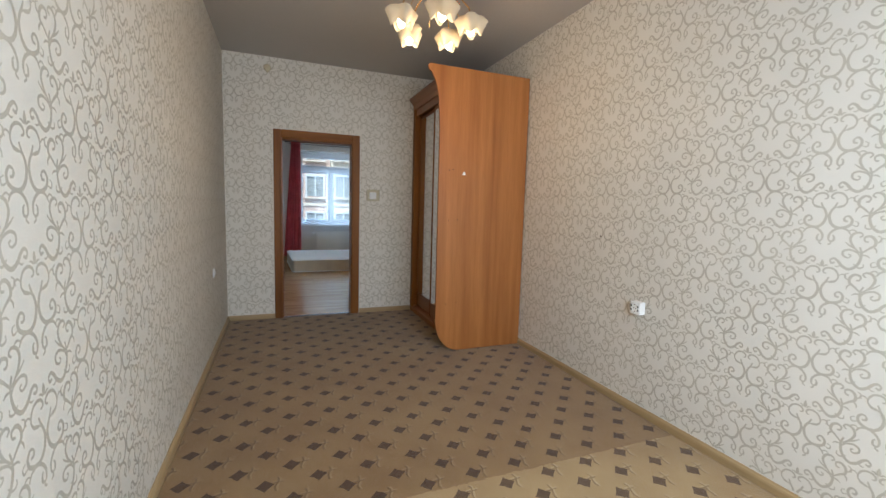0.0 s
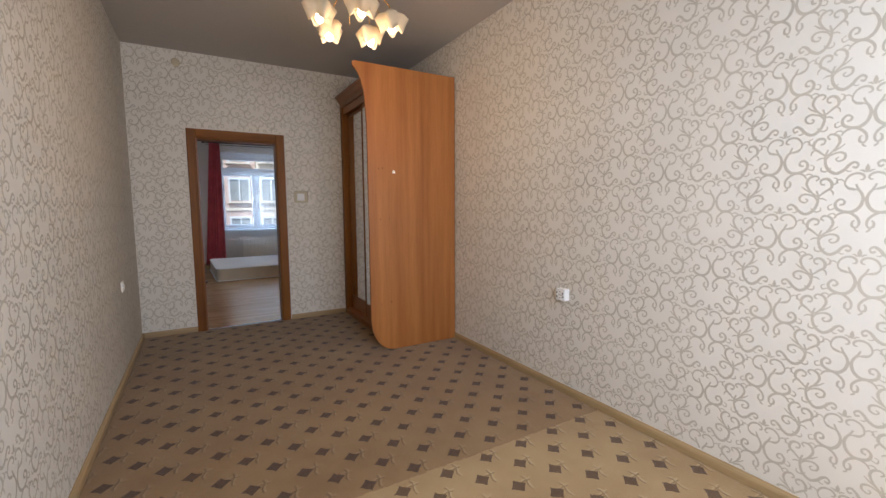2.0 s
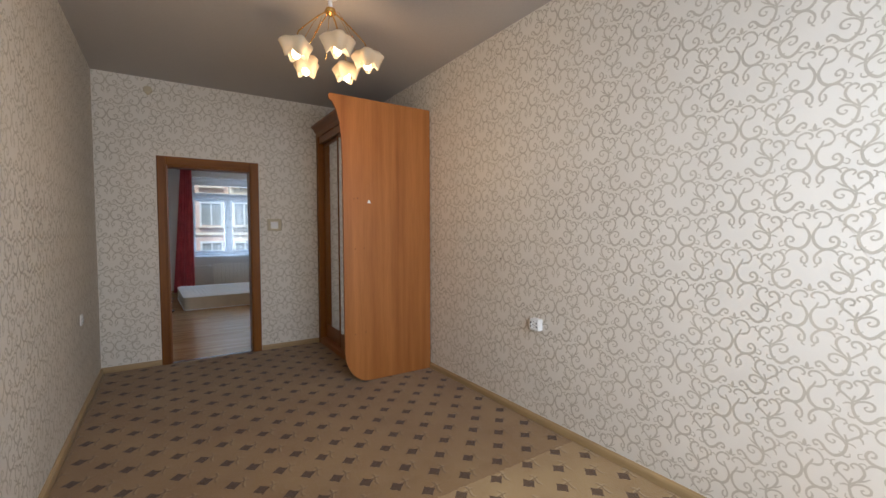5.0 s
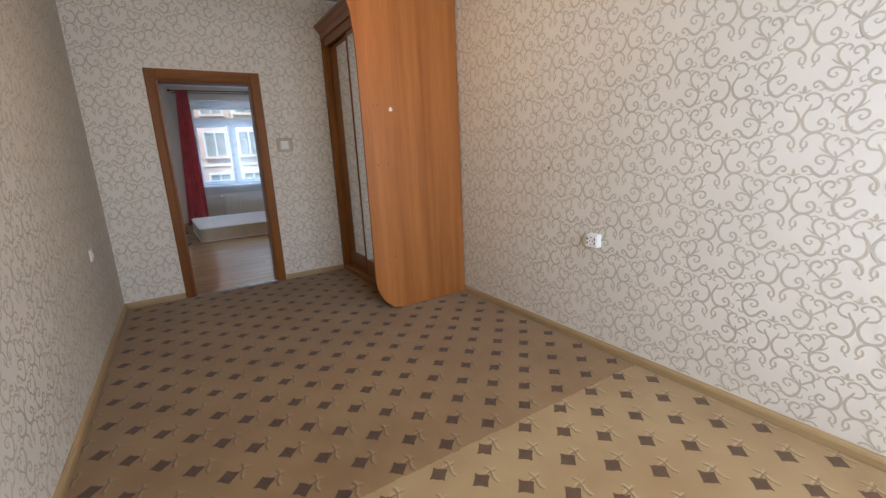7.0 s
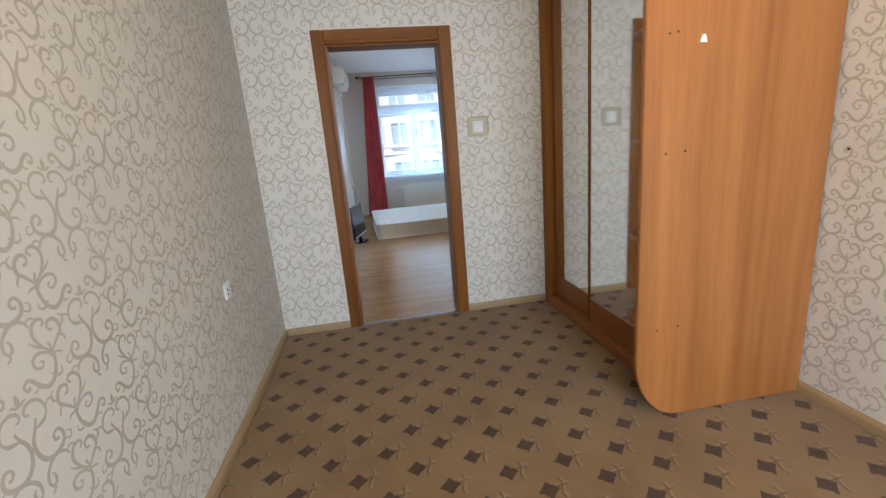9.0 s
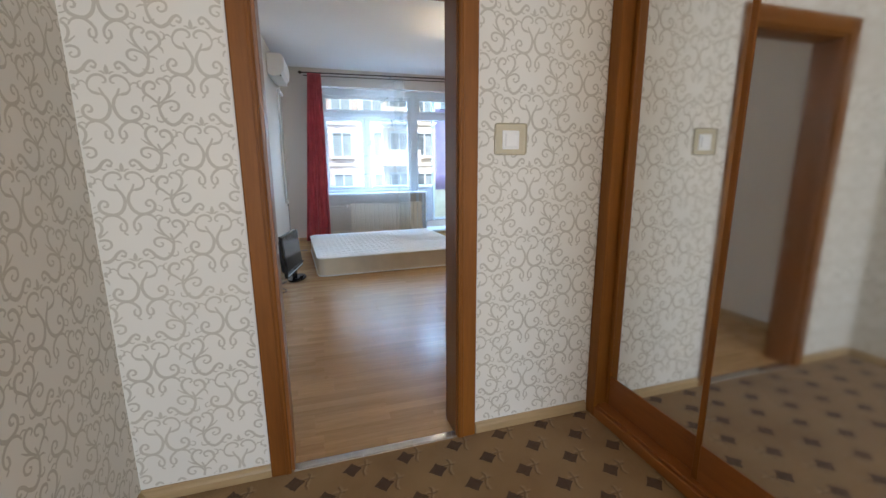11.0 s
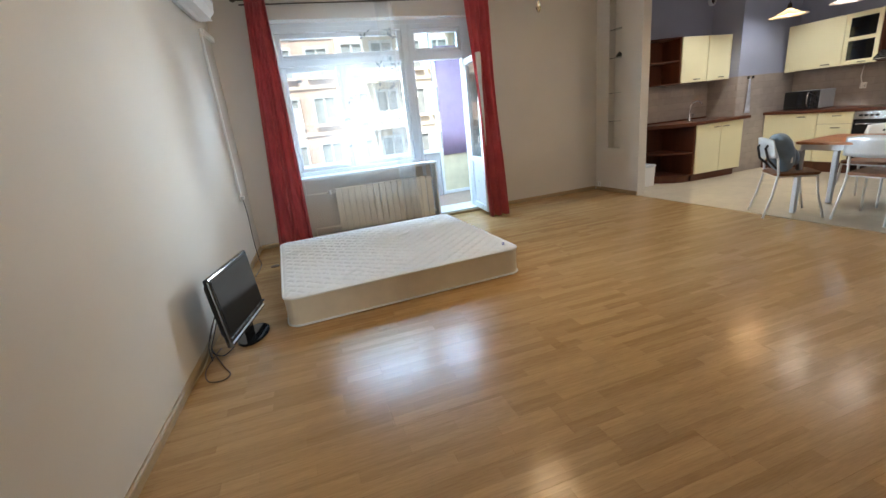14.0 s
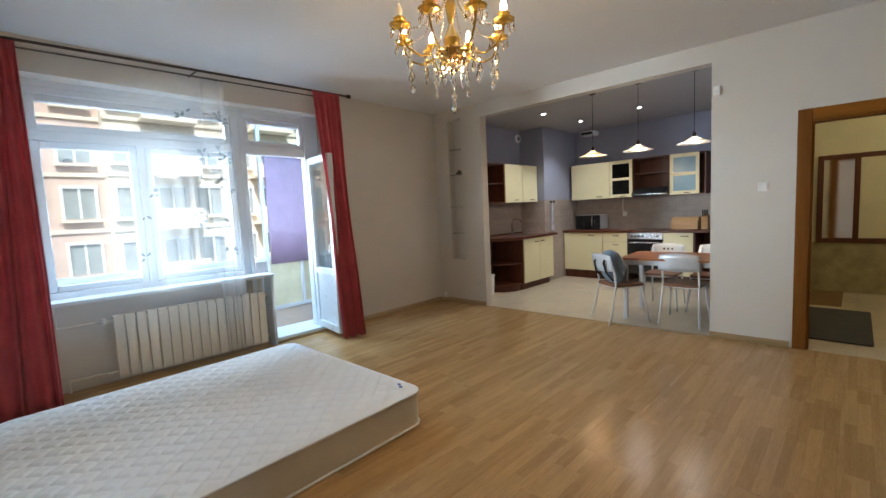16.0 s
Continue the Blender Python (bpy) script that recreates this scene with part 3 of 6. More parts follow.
wpart("top_board", bx(2.13, 2.694, -1.266, -0.004, 2.40, 2.42), BOARD)
wpart("side_post", bx(2.085, 2.175, -0.075, -0.003, 0.0, 2.50, 0.004), TRIM)
wpart("plinth", bx(2.082, 2.71, -1.577, -0.076, 0.004, 0.06, 0.004), TRIM_Y)
wpart("lower_track", bx(2.10, 2.19, -1.266, -0.076, 0.06, 0.072, 0.002), TRIM_Y)
cor = [(2.16, 2.48), (2.085, 2.48), (2.082, 2.53), (2.066, 2.545), (2.050, 2.575), (2.030, 2.592), (2.030, 2.61), (2.16, 2.61)]
wpart("cornice", slab(cor, "y", -1.30, -0.004), TRIM_Y, None, "moulded dark cornice")
wpart("upper_rail", bx(2.10, 2.16, -1.266, -0.076, 2.40, 2.48, 0.002), TRIM_Y)
for y0, y1, x in ((-0.665, -0.078, 2.150), (-1.262, -0.64, 2.120)):
    d = wpart("sliding_door", bx(x + 0.012, x + 0.016, y0 + 0.02, y1 - 0.02, 0.2, 2.38), BOARD)
    wpart("stile", bx(x, x + 0.024, y0, y0 + 0.024, 0.074, 2.40, 0.003), TRIM, d)
    wpart("stile", bx(x, x + 0.024, y1 - 0.024, y1, 0.074, 2.40, 0.003), TRIM, d)
    wpart("bottom_panel", bx(x + 0.002, x + 0.022, y0 + 0.024, y1 - 0.024, 0.074, 0.235, 0.002), TRIM_Y, d)
    wpart("top_rail", bx(x + 0.002, x + 0.022, y0 + 0.024, y1 - 0.024, 2.36, 2.40, 0.002), TRIM_Y, d)
    wpart("mirror", bx(x + 0.006, x + 0.011, y0 + 0.024, y1 - 0.024, 0.235, 2.36), MIRROR, d, "tall mirror pane")
for z in (0.40, 0.82, 1.24, 1.68, 2.10):
    o = [(2.695, -1.577), (1.98, -1.577)] + [(2.02 - 0.12 * math.cos(a) , -1.577 + 0.28 * math.sin(a) * 1.0) for a in [i * math.pi / 16 for i in range(1, 9)]] + [(2.13, -1.287), (2.695, -1.287)]
    wpart("corner_shelf", slab(o, "z", z, z + 0.02, 0.002), BOARD)


def socket(m, label, frame_mat, double=True, kind="socket", box=0.0):
    """A wall fitting: plate, inner insert and its holes or rocker; local y points out of the wall."""
    t = thing("wall_" + kind, m, label, kind)
    s = 0.041
    if box:
        part("wall_box", bx(-s, s, 0, box, -s, s, 0.006, seg=2), frame_mat, t, "white surface-mounted box")
        t.matrix_world = m @ Matrix.Translation((0, box - 0.002, 0))
        t.children[0].matrix_local = Matrix.Translation((0, 0.002 - box, 0))
    part("plate", bx(-s, s, 0, 0.010, -s, s, 0.005, seg=2), frame_mat, t)
    if kind == "socket":
        bm = lathe([(0.031, 0.006), (0.031, 0.013), (0.027, 0.013), (0.026, 0.007)], 24)
        bmesh.ops.rotate(bm, verts=bm.verts[:], cent=(0, 0, 0), matrix=Matrix.Rotation(radians(-90), 3, "X"))
        part("insert", bm, WHITE, t)
        for sx, sz in ((-0.0095, 0), (0.0095, 0)):
            part("pin_hole", bx(sx - 0.0028, sx + 0.0028, 0.0105, 0.0112, sz - 0.0028, sz + 0.0028), BLACK, t)
        for sz in (0.022, -0.022):
            part("earth_clip", bx(-0.004, 0.004, 0.0125, 0.0145, sz - 0.003, sz + 0.003, 0.0008), CHROME, t)
        for a in (25, 155, 205, 335):
            cx, cz = 0.029 * math.cos(radians(a)), 0.029 * math.sin(radians(a))
            part("shade_notch", bx(cx - 0.004, cx + 0.004, 0.0131, 0.0137, cz - 0.006, cz + 0.006), BLACK, t)
    else:
        part("insert", bx(-0.031, 0.031, 0.009, 0.013, -0.031, 0.031, 0.002), WHITE, t)
        for x0, x1 in (((-0.029, -0.001), (0.001, 0.029)) if double else ((-0.029, 0.029),)):
            part("rocker", bx(x0, x1, 0.012, 0.017, -0.028, 0.028, 0.002), WHITE, t)
    return t


sw = socket(pose(1.592, 0, 1.428, 0, 0, 180), "white light switch in a beige surround", WHITE, False, "switch")
part("surround", bx(-0.078, 0.078, -0.001, 0.0035, -0.066, 0.072, 0.012, seg=2), BEIGE, sw, "beige rounded surround plate")
socket(pose(0, -0.985, 0.692, 0, 0, -90), "white wall socket low on papered wall", WHITE)
socket(pose(W1, -3.03, 0.70, 0, 0, 90), "white surface socket with dark rim notches on papered wall", WHITE, box=0.038)
hook = thing("round_vent", pose(0.435, 0, 2.752, 90), "small round paper-coloured vent high on the wall", "vent")
part("disc", lathe([(0.038, 0), (0.038, 0.012), (0.030, 0.018), (0.012, 0.020)], 24), BEIGE, hook)
part("stub", bx(-0.012, 0.012, -0.05, -0.02, 0.0, 0.012, 0.004), BEIGE, hook)
for y, z in ((-2.63, 1.137), (-1.67, 1.157)):
    t = thing("wall_nail", pose(W1, y, z, 0, -90), "small dark nail in the wallpaper", "nail")
    part("head", lathe([(0.006, 0), (0.006, 0.003), (0.002, 0.005)], 10), IRON, t)

# ---- ceiling lamp of the first room ----
cl = thing("ceiling_lamp", pose(1.475, -2.40, H1), "five-arm ceiling lamp with frosted tulip shades, lit", "ceiling lamp")
part("canopy", lathe([(0.055, 0), (0.055, -0.012), (0.038, -0.022), (0.016, -0.028)], 24), WHITE, cl)
part("stem", lathe([(0.013, -0.026), (0.013, -0.085)], 16), WHITE, cl, "white stem")
part("hub", lathe([(0.013, -0.085), (0.030, -0.090), (0.034, -0.105), (0.030, -0.122), (0.012, -0.130), (0.004, -0.136)], 20), BRASS, cl, "brass hub ring")
for i in range(5):
    a = radians(45 + 72 * i)
    d = Vector((math.cos(a), math.sin(a), 0))
    pts = [d * r + Vector((0, 0, z)) for r, z in ((0.025, -0.112), (0.09, -0.165), (0.16, -0.235), (0.215, -0.295), (0.232, -0.345))]
    arm = part("arm", tube(pts, 0.004, 8), BRASS, cl)
    part("lamp_holder", lathe([(0.014, 0), (0.018, -0.02), (0.014, -0.04)], 12, at=tuple(pts[-1])), BRASS, arm)
    bm = bmesh.new()
    n, rings = 32, []
    for j, (r, z) in enumerate(((0.016, -0.004), (0.066, -0.008), (0.086, -0.026), (0.070, -0.062), (0.058, -0.088))):
        ring = []
        for k in range(n):
            b = 2 * math.pi * k / n
            w = j / 4
            rr = r * (1 + (0.22 if 0 < j < 3 else 0.12) * math.cos(4 * b) + 0.05 * w * math.cos(8 * b + 0.6))
            ring.append(bm.verts.new((pts[-1].x + rr * math.cos(b + a), pts[-1].y + rr * math.sin(b + a), pts[-1].z + z - 0.034 * w * w * (0.5 - 0.5 * math.cos(4 * b + math.pi)))))
        rings.append(ring)
    for ra, rb in zip(rings, rings[1:]):
        for k in range(n):
            bm.faces.new((ra[k], ra[(k + 1) % n], rb[(k + 1) % n], rb[k]))
    sh = part("shade", bm, TULIP, arm, "cream frosted tulip glass shade", True)
    sol = sh.modifiers.new("thickness", "SOLIDIFY")
    sol.thickness = 0.003
    part("bulb", lathe([(0.012, -0.040), (0.020, -0.064), (0.025, -0.090), (0.020, -0.112), (0.006, -0.124)], 14, at=tuple(pts[-1])), BULB_SOFT, arm, "lit bulb", True)
for i in range(5):
    a = radians(81 + 72 * i)
    d = Vector((math.cos(a), math.sin(a), 0))
    part("wire_scroll", tube([d * r + Vector((0, 0, z)) for r, z in ((0.03, -0.115), (0.07, -0.13), (0.12, -0.20), (0.17, -0.29), (0.21, -0.335))], 0.0018, 6), BRASS, cl)

# ---- second room: setting ----
A, B, C, D = (0.07, 0.15), (0.39, 5.90), (5.56, 6.02), (5.89, 0.15)
wall("wall_left_second", A, B, 0.2, H2, PAINT, label="pale greige wall")
WF, MF = wall("wall_window", (B[0] - 0.2, B[1] - 0.005), (C[0] + 0.14, C[1]), 0.5, H2, PAINT, [(0.80, 3.42, 0, 2.61)], "pale wall with window and balcony door")
WR, MR = wall("wall_kitchen_side", D, C, -0.14, H2, PAINT, [(0.62, 1.51, 0, 2.03), (2.245, 5.02, 0, 2.70), (5.375, 5.62, 0.66, 2.74)], "pale wall with openings to kitchen and hall")
setting(part("ceiling_second_room", slab([(-0.15, 0.15), (6.03, 0.15), (5.70, 6.5), (0.19, 6.5)], "z", H2, H2 + 0.12), CEIL2))
skirting("baseboard", A, B, 0.0, 5.74, -1)
skirting("baseboard", B, C, 0.02, 0.60, -1)
skirting("baseboard", B, C, 3.23, 5.15, -1)
skirting("baseboard", D, C, 1.62, 2.243, 1)
skirting("baseboard", D, C, 5.022, 5.85, 1)
setting(part("subfloor", bx(-0.2, 6.0, 0.02, 6.6, -0.1, -0.009), BASE_W))
# wall below the window, set back behind the radiator
setting(part("window_parapet", bx(0.985, 2.797, 6.105, 6.40, -0.05, 0.772), PAINT))
# niche with glass shelves
nb = setting(part("niche_back", bx(5.375, 5.62, -0.139, -0.115, 0.66, 2.74), PAINT))
nb.matrix_world = MR
for z in (1.06, 1.457, 1.934, 2.305):
    sh = part("glass_shelf", bx(5.377, 5.618, -0.112, -0.004, z - 0.008, z, 0.001), CLEARG)
    sh.matrix_world = MR
    tagged(sh, "clear glass shelf in the wall niche", "shelf", "niche shelves")
cam_toy = thing("trinket", MR @ Matrix.Translation((5.48, -0.06, 1.934)), "small dark trinket on a glass shelf", "ornament")
part("body", bx(-0.035, 0.035, -0.02, 0.02, 0.0, 0.05, 0.006), BLACK, cam_toy)
part("neck", lathe([(0.012, 0.05), (0.014, 0.065), (0.008, 0.07)], 12), BLACK, cam_toy)
part("lens", lathe([(0.014, 0.0), (0.014, 0.016)], 14, at=(0.052, 0, 0.012)), IRON, cam_toy)
socket(MR @ pose(5.80, 0, 0.09), "white socket near the floor in the corner", WHITE)
socket(MR @ pose(1.83, 0, 1.482), "white light switch on pale wall", WHITE, False, "switch")
t = thing("door_chime", MR @ pose(2.20, 0.0, 2.42), "small white box high beside the kitchen opening", "sensor")
part("case", bx(-0.03, 0.03, 0, 0.03, -0.045, 0.045, 0.008, seg=2), WHITE, t)
part("lens_dot", bx(-0.012, 0.012, 0.028, 0.034, -0.022, 0.002, 0.003), PVC, t)

# casing of the hall door
hd = setting(thing("door_2", MR, "", ""), "open doorway to the hall with stained casing")
for y0, y1 in ((0.0, 0.024), (-0.164, -0.14)):
    part("casing", bx(1.50, 1.60, y0, y1, 0, 2.125, 0.006, seg=2), TRIM, hd)
    part("casing", bx(0.53, 0.63, y0, y1, 0, 2.125, 0.006, seg=2), TRIM, hd)
    part("head_casing", bx(0.63, 1.50, y0, y1, 2.025, 2.125, 0.006, seg=2), TRIM_X, hd)
part("jamb", bx(1.485, 1.512, -0.139, -0.001, 0, 2.03, 0.002), TRIM, hd)
part("jamb", bx(0.618, 0.645, -0.139, -0.001, 0, 2.03, 0.002), TRIM, hd)
part("head_jamb", bx(0.645, 1.485, -0.139, -0.001, 2.01, 2.028, 0.002), TRIM_X, hd)
part("latch_plate", bx(1.483, 1.486, -0.09, -0.06, 0.02, 0.06), BLACK, hd)

# ---- window and balcony door ----
YW = 6.15


def pane_frame(parent, x0, x1, z0, z1, bar=0.055, y=YW, d=0.06, name="sash"):
    s = part(name, bx(x0, x0 + bar, y - d / 2, y + d / 2, z0, z1, 0.006), PVC, parent)
    part("sash_bar", bx(x1 - bar, x1, y - d / 2, y + d / 2, z0, z1, 0.006), PVC, s)
    part("sash_bar", bx(x0 + bar, x1 - bar, y - d / 2, y + d / 2, z0, z0 + bar, 0.006), PVC, s)
    part("sash_bar", bx(x0 + bar, x1 - bar, y - d / 2, y + d / 2, z1 - bar, z1, 0.006), PVC, s)
    g = part("pane", bx(x0 + bar - 0.01, x1 - bar + 0.01, y - 0.004, y + 0.004, z0 + bar - 0.01, z1 - bar + 0.01), PANE, s)
    g.visible_shadow = False
    return s


win = setting(thing("window_1", pose(0, 0, 0), "", ""), "white plastic window with three panes")
ZB, ZT, ZM = 0.80, 2.56, 2.165
part("window_frame", bx(0.985, 1.05, YW - 0.05, YW + 0.05, ZB, ZT, 0.005), PVC, win)
part("window_frame", bx(2.60, 2.68, YW - 0.05, YW + 0.05, ZB, ZT, 0.005), PVC, win)
part("window_frame", bx(1.05, 2.60, YW - 0.05, YW + 0.05, ZB, ZB + 0.06, 0.005), PVC, win)
part("window_frame", bx(1.05, 2.60, YW - 0.05, YW + 0.05, ZT - 0.06, ZT, 0.005), PVC, win)
part("transom", bx(1.05, 2.60, YW - 0.045, YW + 0.045, ZM - 0.04, ZM + 0.04, 0.005), PVC, win)
part("mullion", bx(1.755, 1.815, YW - 0.045, YW + 0.045, ZB + 0.06, ZM - 0.04, 0.005), PVC, win)
pane_frame(win, 1.052, 1.753, ZB + 0.062, ZM - 0.042)
pane_frame(win, 1.817, 2.598, ZB + 0.062, ZM - 0.042)
pane_frame(win, 1.052, 2.598, ZM + 0.042, ZT - 0.062)
part("head_board", bx(0.985, 3.60, YW - 0.05, YW + 0.05, ZT, 2.612), PVC, win)
part("window_sill", bx(0.985, 2.835, 5.865, 6.10, 0.775, 0.808, 0.008, seg=2), PVC, win, "white window sill")
part("sill_end_panel", bx(2.803, 2.832, 5.90, 6.098, 0.0, 0.774, 0.004), PVC, win, "white panel below the sill end")

bd = setting(thing("door_balcony", pose(0, 0, 0), "", ""), "white balcony door standing open into the room")
part("door_frame", bx(2.682, 2.735, YW - 0.05, YW + 0.05, 0.06, ZT, 0.005), PVC, bd)
part("door_frame", bx(3.42, 3.60, YW - 0.05, YW + 0.05, 0.06, ZT, 0.005), PVC, bd)
part("door_frame", bx(2.735, 3.42, YW - 0.05, YW + 0.05, ZT - 0.06, ZT, 0.005), PVC, bd)
part("transom", bx(2.735, 3.42, YW - 0.045, YW + 0.045, 2.115, 2.22, 0.005), PVC, bd)
pane_frame(bd, 2.737, 3.418, 2.222, ZT - 0.062, 0.045, name="fanlight")
part("threshold_step", bx(2.84, 3.60, 5.965, 6.42, 0.0, 0.06, 0.006), PVC, bd, "white balcony threshold step")
part("threshold_edge", bx(2.84, 3.60, 5.945, 5.965, 0.0, 0.03, 0.004), BASE_W, bd)
leaf = part("door_leaf", bx(0, 0.07, -0.03, 0.03, 0, 2.03, 0.005), PVC, bd, "white glazed door leaf")
leaf.matrix_local = pose(3.455, 6.085, 0.065, 0, 0, -96)
LW = 0.60
for b in (bx(LW - 0.07, LW, -0.03, 0.03, 0, 2.03, 0.005), bx(0.07, LW - 0.07, -0.03, 0.03, 0, 0.08, 0.005), bx(0.07, LW - 0.07, -0.03, 0.03, 1.95, 2.03, 0.005), bx(0.07, LW - 0.07, -0.03, 0.03, 0.66, 0.73, 0.005)):
    part("leaf_rail", b, PVC, leaf)
part("lower_panel", bx(0.07, LW - 0.07, -0.012, 0.012, 0.08, 0.66), PVC, leaf)
g = part("pane", bx(0.065, LW - 0.065, -0.004, 0.004, 0.725, 1.955), PANE, leaf)
g.visible_shadow = False
part("handle", tube([(LW - 0.035, -0.03, 1.02), (LW - 0.035, -0.06, 1.02), (LW - 0.035, -0.065, 0.93)], 0.008, 8), WHITE, leaf)
for z in (0.25, 1.75):
    part("hinge", lathe([(0.009, -0.05), (0.009, 0.05)], 10, at=(0.0, 0.036, z)), WHITE, leaf)

# glazed balcony behind
FRAME_G = plain("grey frame paint", (0.30, 0.33, 0.38), 0.5)
LF = setting(thing("balcony", pose(0, 0, 0), "", ""), "narrow glazed balcony with lilac blind")
part("balcony_floor", bx(-0.5, 4.6, 6.42, 7.75, -0.12, 0.045), tile_material("brown balcony tile", (0.30, 0.21, 0.17), (0.20, 0.15, 0.12), 0.2, 0.2), LF)
part("balcony_ceiling", bx(-0.5, 4.6, 6.46, 7.75, 2.86, 2.96), plain("pale green balcony ceiling", (0.42, 0.60, 0.52), 0.6), LF)
part("balcony_parapet", bx(-0.5, 3.38, 7.40, 7.50, 0.045, 0.80), plain("grey balcony lining", (0.36, 0.38, 0.42), 0.6), LF)
part("parapet_rail", bx(-0.5, 3.38, 7.37, 7.53, 0.80, 0.86, 0.005), PVC, LF)
for x in (-0.45, 0.55):
    part("balcony_post", bx(x - 0.022, x + 0.022, 7.41, 7.47, 0.86, 2.86, 0.004), FRAME_G, LF)
part("balcony_end", bx(4.50, 4.60, 6.42, 7.70, 0.045, 2.86), plain("white balcony lining", (0.66, 0.68, 0.70), 0.6), LF)
m_side, side_len = along((3.40, 7.46), (4.50, 7.56))
sd = part("side_panel", bx(0, side_len, 0, 0.05, 0.045, 0.83), plain("cream balcony panel", (0.66, 0.64, 0.48), 0.5), LF)
sd.matrix_local = m_side
for b in (bx(0, 0.05, -0.03, 0.03, 0.045, 2.86, 0.004), bx(0.05, side_len, -0.02, 0.0, 0.80, 0.86, 0.004), bx(0.05, side_len, -0.015, 0.0, 0.05, 0.11, 0.003), bx(0.55, 0.60, -0.022, 0.0, 0.11, 0.80, 0.003), bx(0.05, side_len, -0.02, 0.03, 2.20, 2.25, 0.004)):
    o = part("side_post", b, PVC, LF)
    o.matrix_local = m_side
bm = bmesh.new()
nx = 40
cols = [[bm.verts.new((0.07 + (side_len - 0.09) * i / nx, -0.035 + 0.0015 * math.sin(i * 0.5), z)) for z in (0.74, 1.2, 1.7, 2.2, 2.5)] for i in range(nx + 1)]
for a, b in zip(cols, cols[1:]):
    for j in range(4):
        bm.faces.new((a[j], b[j], b[j + 1], a[j + 1]))
bl = part("roller_blind", bm, PURPLE, LF, "lilac roller blind drawn down", True)
bl.matrix_local = m_side
bl.modifiers.new("thickness", "SOLIDIFY").thickness = 0.002
o = part("side_fanlight", bx(0.05, side_len, 0.0, 0.006, 2.5, 2.86), PANE, LF)
o.matrix_local = m_side

# ---- radiator, pipes ----
rad = thing("radiator", pose(1.42, 5.94, 0.06), "cream sectional radiator under the window sill", "radiator")
NS, SW = 16, 0.083
for i in range(NS):
    x = i * SW
    bm = bx(x + 0.004, x + SW - 0.004, 0, 0.014, 0.0, 0.56, 0.005, seg=2)
    bx(x + 0.024, x + SW - 0.024, 0.014, 0.085, 0.02, 0.54, bm=bm)
    bx(x + 0.008, x + SW - 0.008, 0.02, 0.085, 0.52, 0.555, 0.006, bm=bm)
    part("section", bm, RADIATOR, rad)
for z in (0.05, 0.51):
    part("header_pipe", tube([(-0.06, 0.05, z), (NS * SW + 0.04, 0.05, z)], 0.014, 10), RADIATOR, rad)
part("riser", tube([(-0.06, 0.05, 0.05), (-0.10, 0.09, 0.05), (-0.32, 0.10, 0.05), (-0.32, 0.10, -0.05)], 0.012, 8), RADIATOR, rad)
part("riser", tube([(-0.06, 0.05, 0.51), (-0.10, 0.09, 0.51), (-0.36, 0.10, 0.51), (-0.36, 0.10, 0.70)], 0.012, 8), RADIATOR, rad)
part("valve", lathe([(0.018, -0.02), (0.022, 0.0), (0.018, 0.035)], 12, at=(-0.06, 0.05, 0.51)), WHITE, rad)

# ---- curtains ----
RODY, RODZ = 5.60, 2.755
rod = thing("curtain_rod", pose(0, RODY, RODZ), "dark bronze curtain rod across the window wall", "curtain rod")
part("rail", tube([(0.74, 0.07, 0), (2.2, 0.0, 0), (3.70, -0.05, 0)], 0.011, 10), IRON, rod)
part("rail", tube([(0.76, 0.14, -0.03), (2.2, 0.09, -0.03), (3.66, 0.04, -0.03)], 0.007, 8), IRON, rod)
for x, y in ((0.715, 0.071), (3.725, -0.051)):
    bm = lathe([(0.012, -0.03), (0.020, -0.02), (0.024, 0.0), (0.018, 0.02), (0.006, 0.03)], 14)
    bmesh.ops.rotate(bm, verts=bm.verts[:], cent=(0, 0, 0), matrix=Matrix.Rotation(radians(90), 3, "Y"))
    bmesh.ops.translate(bm, verts=bm.verts[:], vec=(x, y, 0))
    part("finial", bm, IRON, rod)
for x, y in ((0.85, 0.065), (2.2, 0.0), (3.60, -0.047)):
    part("bracket", tube([(x, y, 0), (x, y + 0.10, 0.02), (x, y + 0.33, 0.03)], 0.008, 8), IRON, rod)


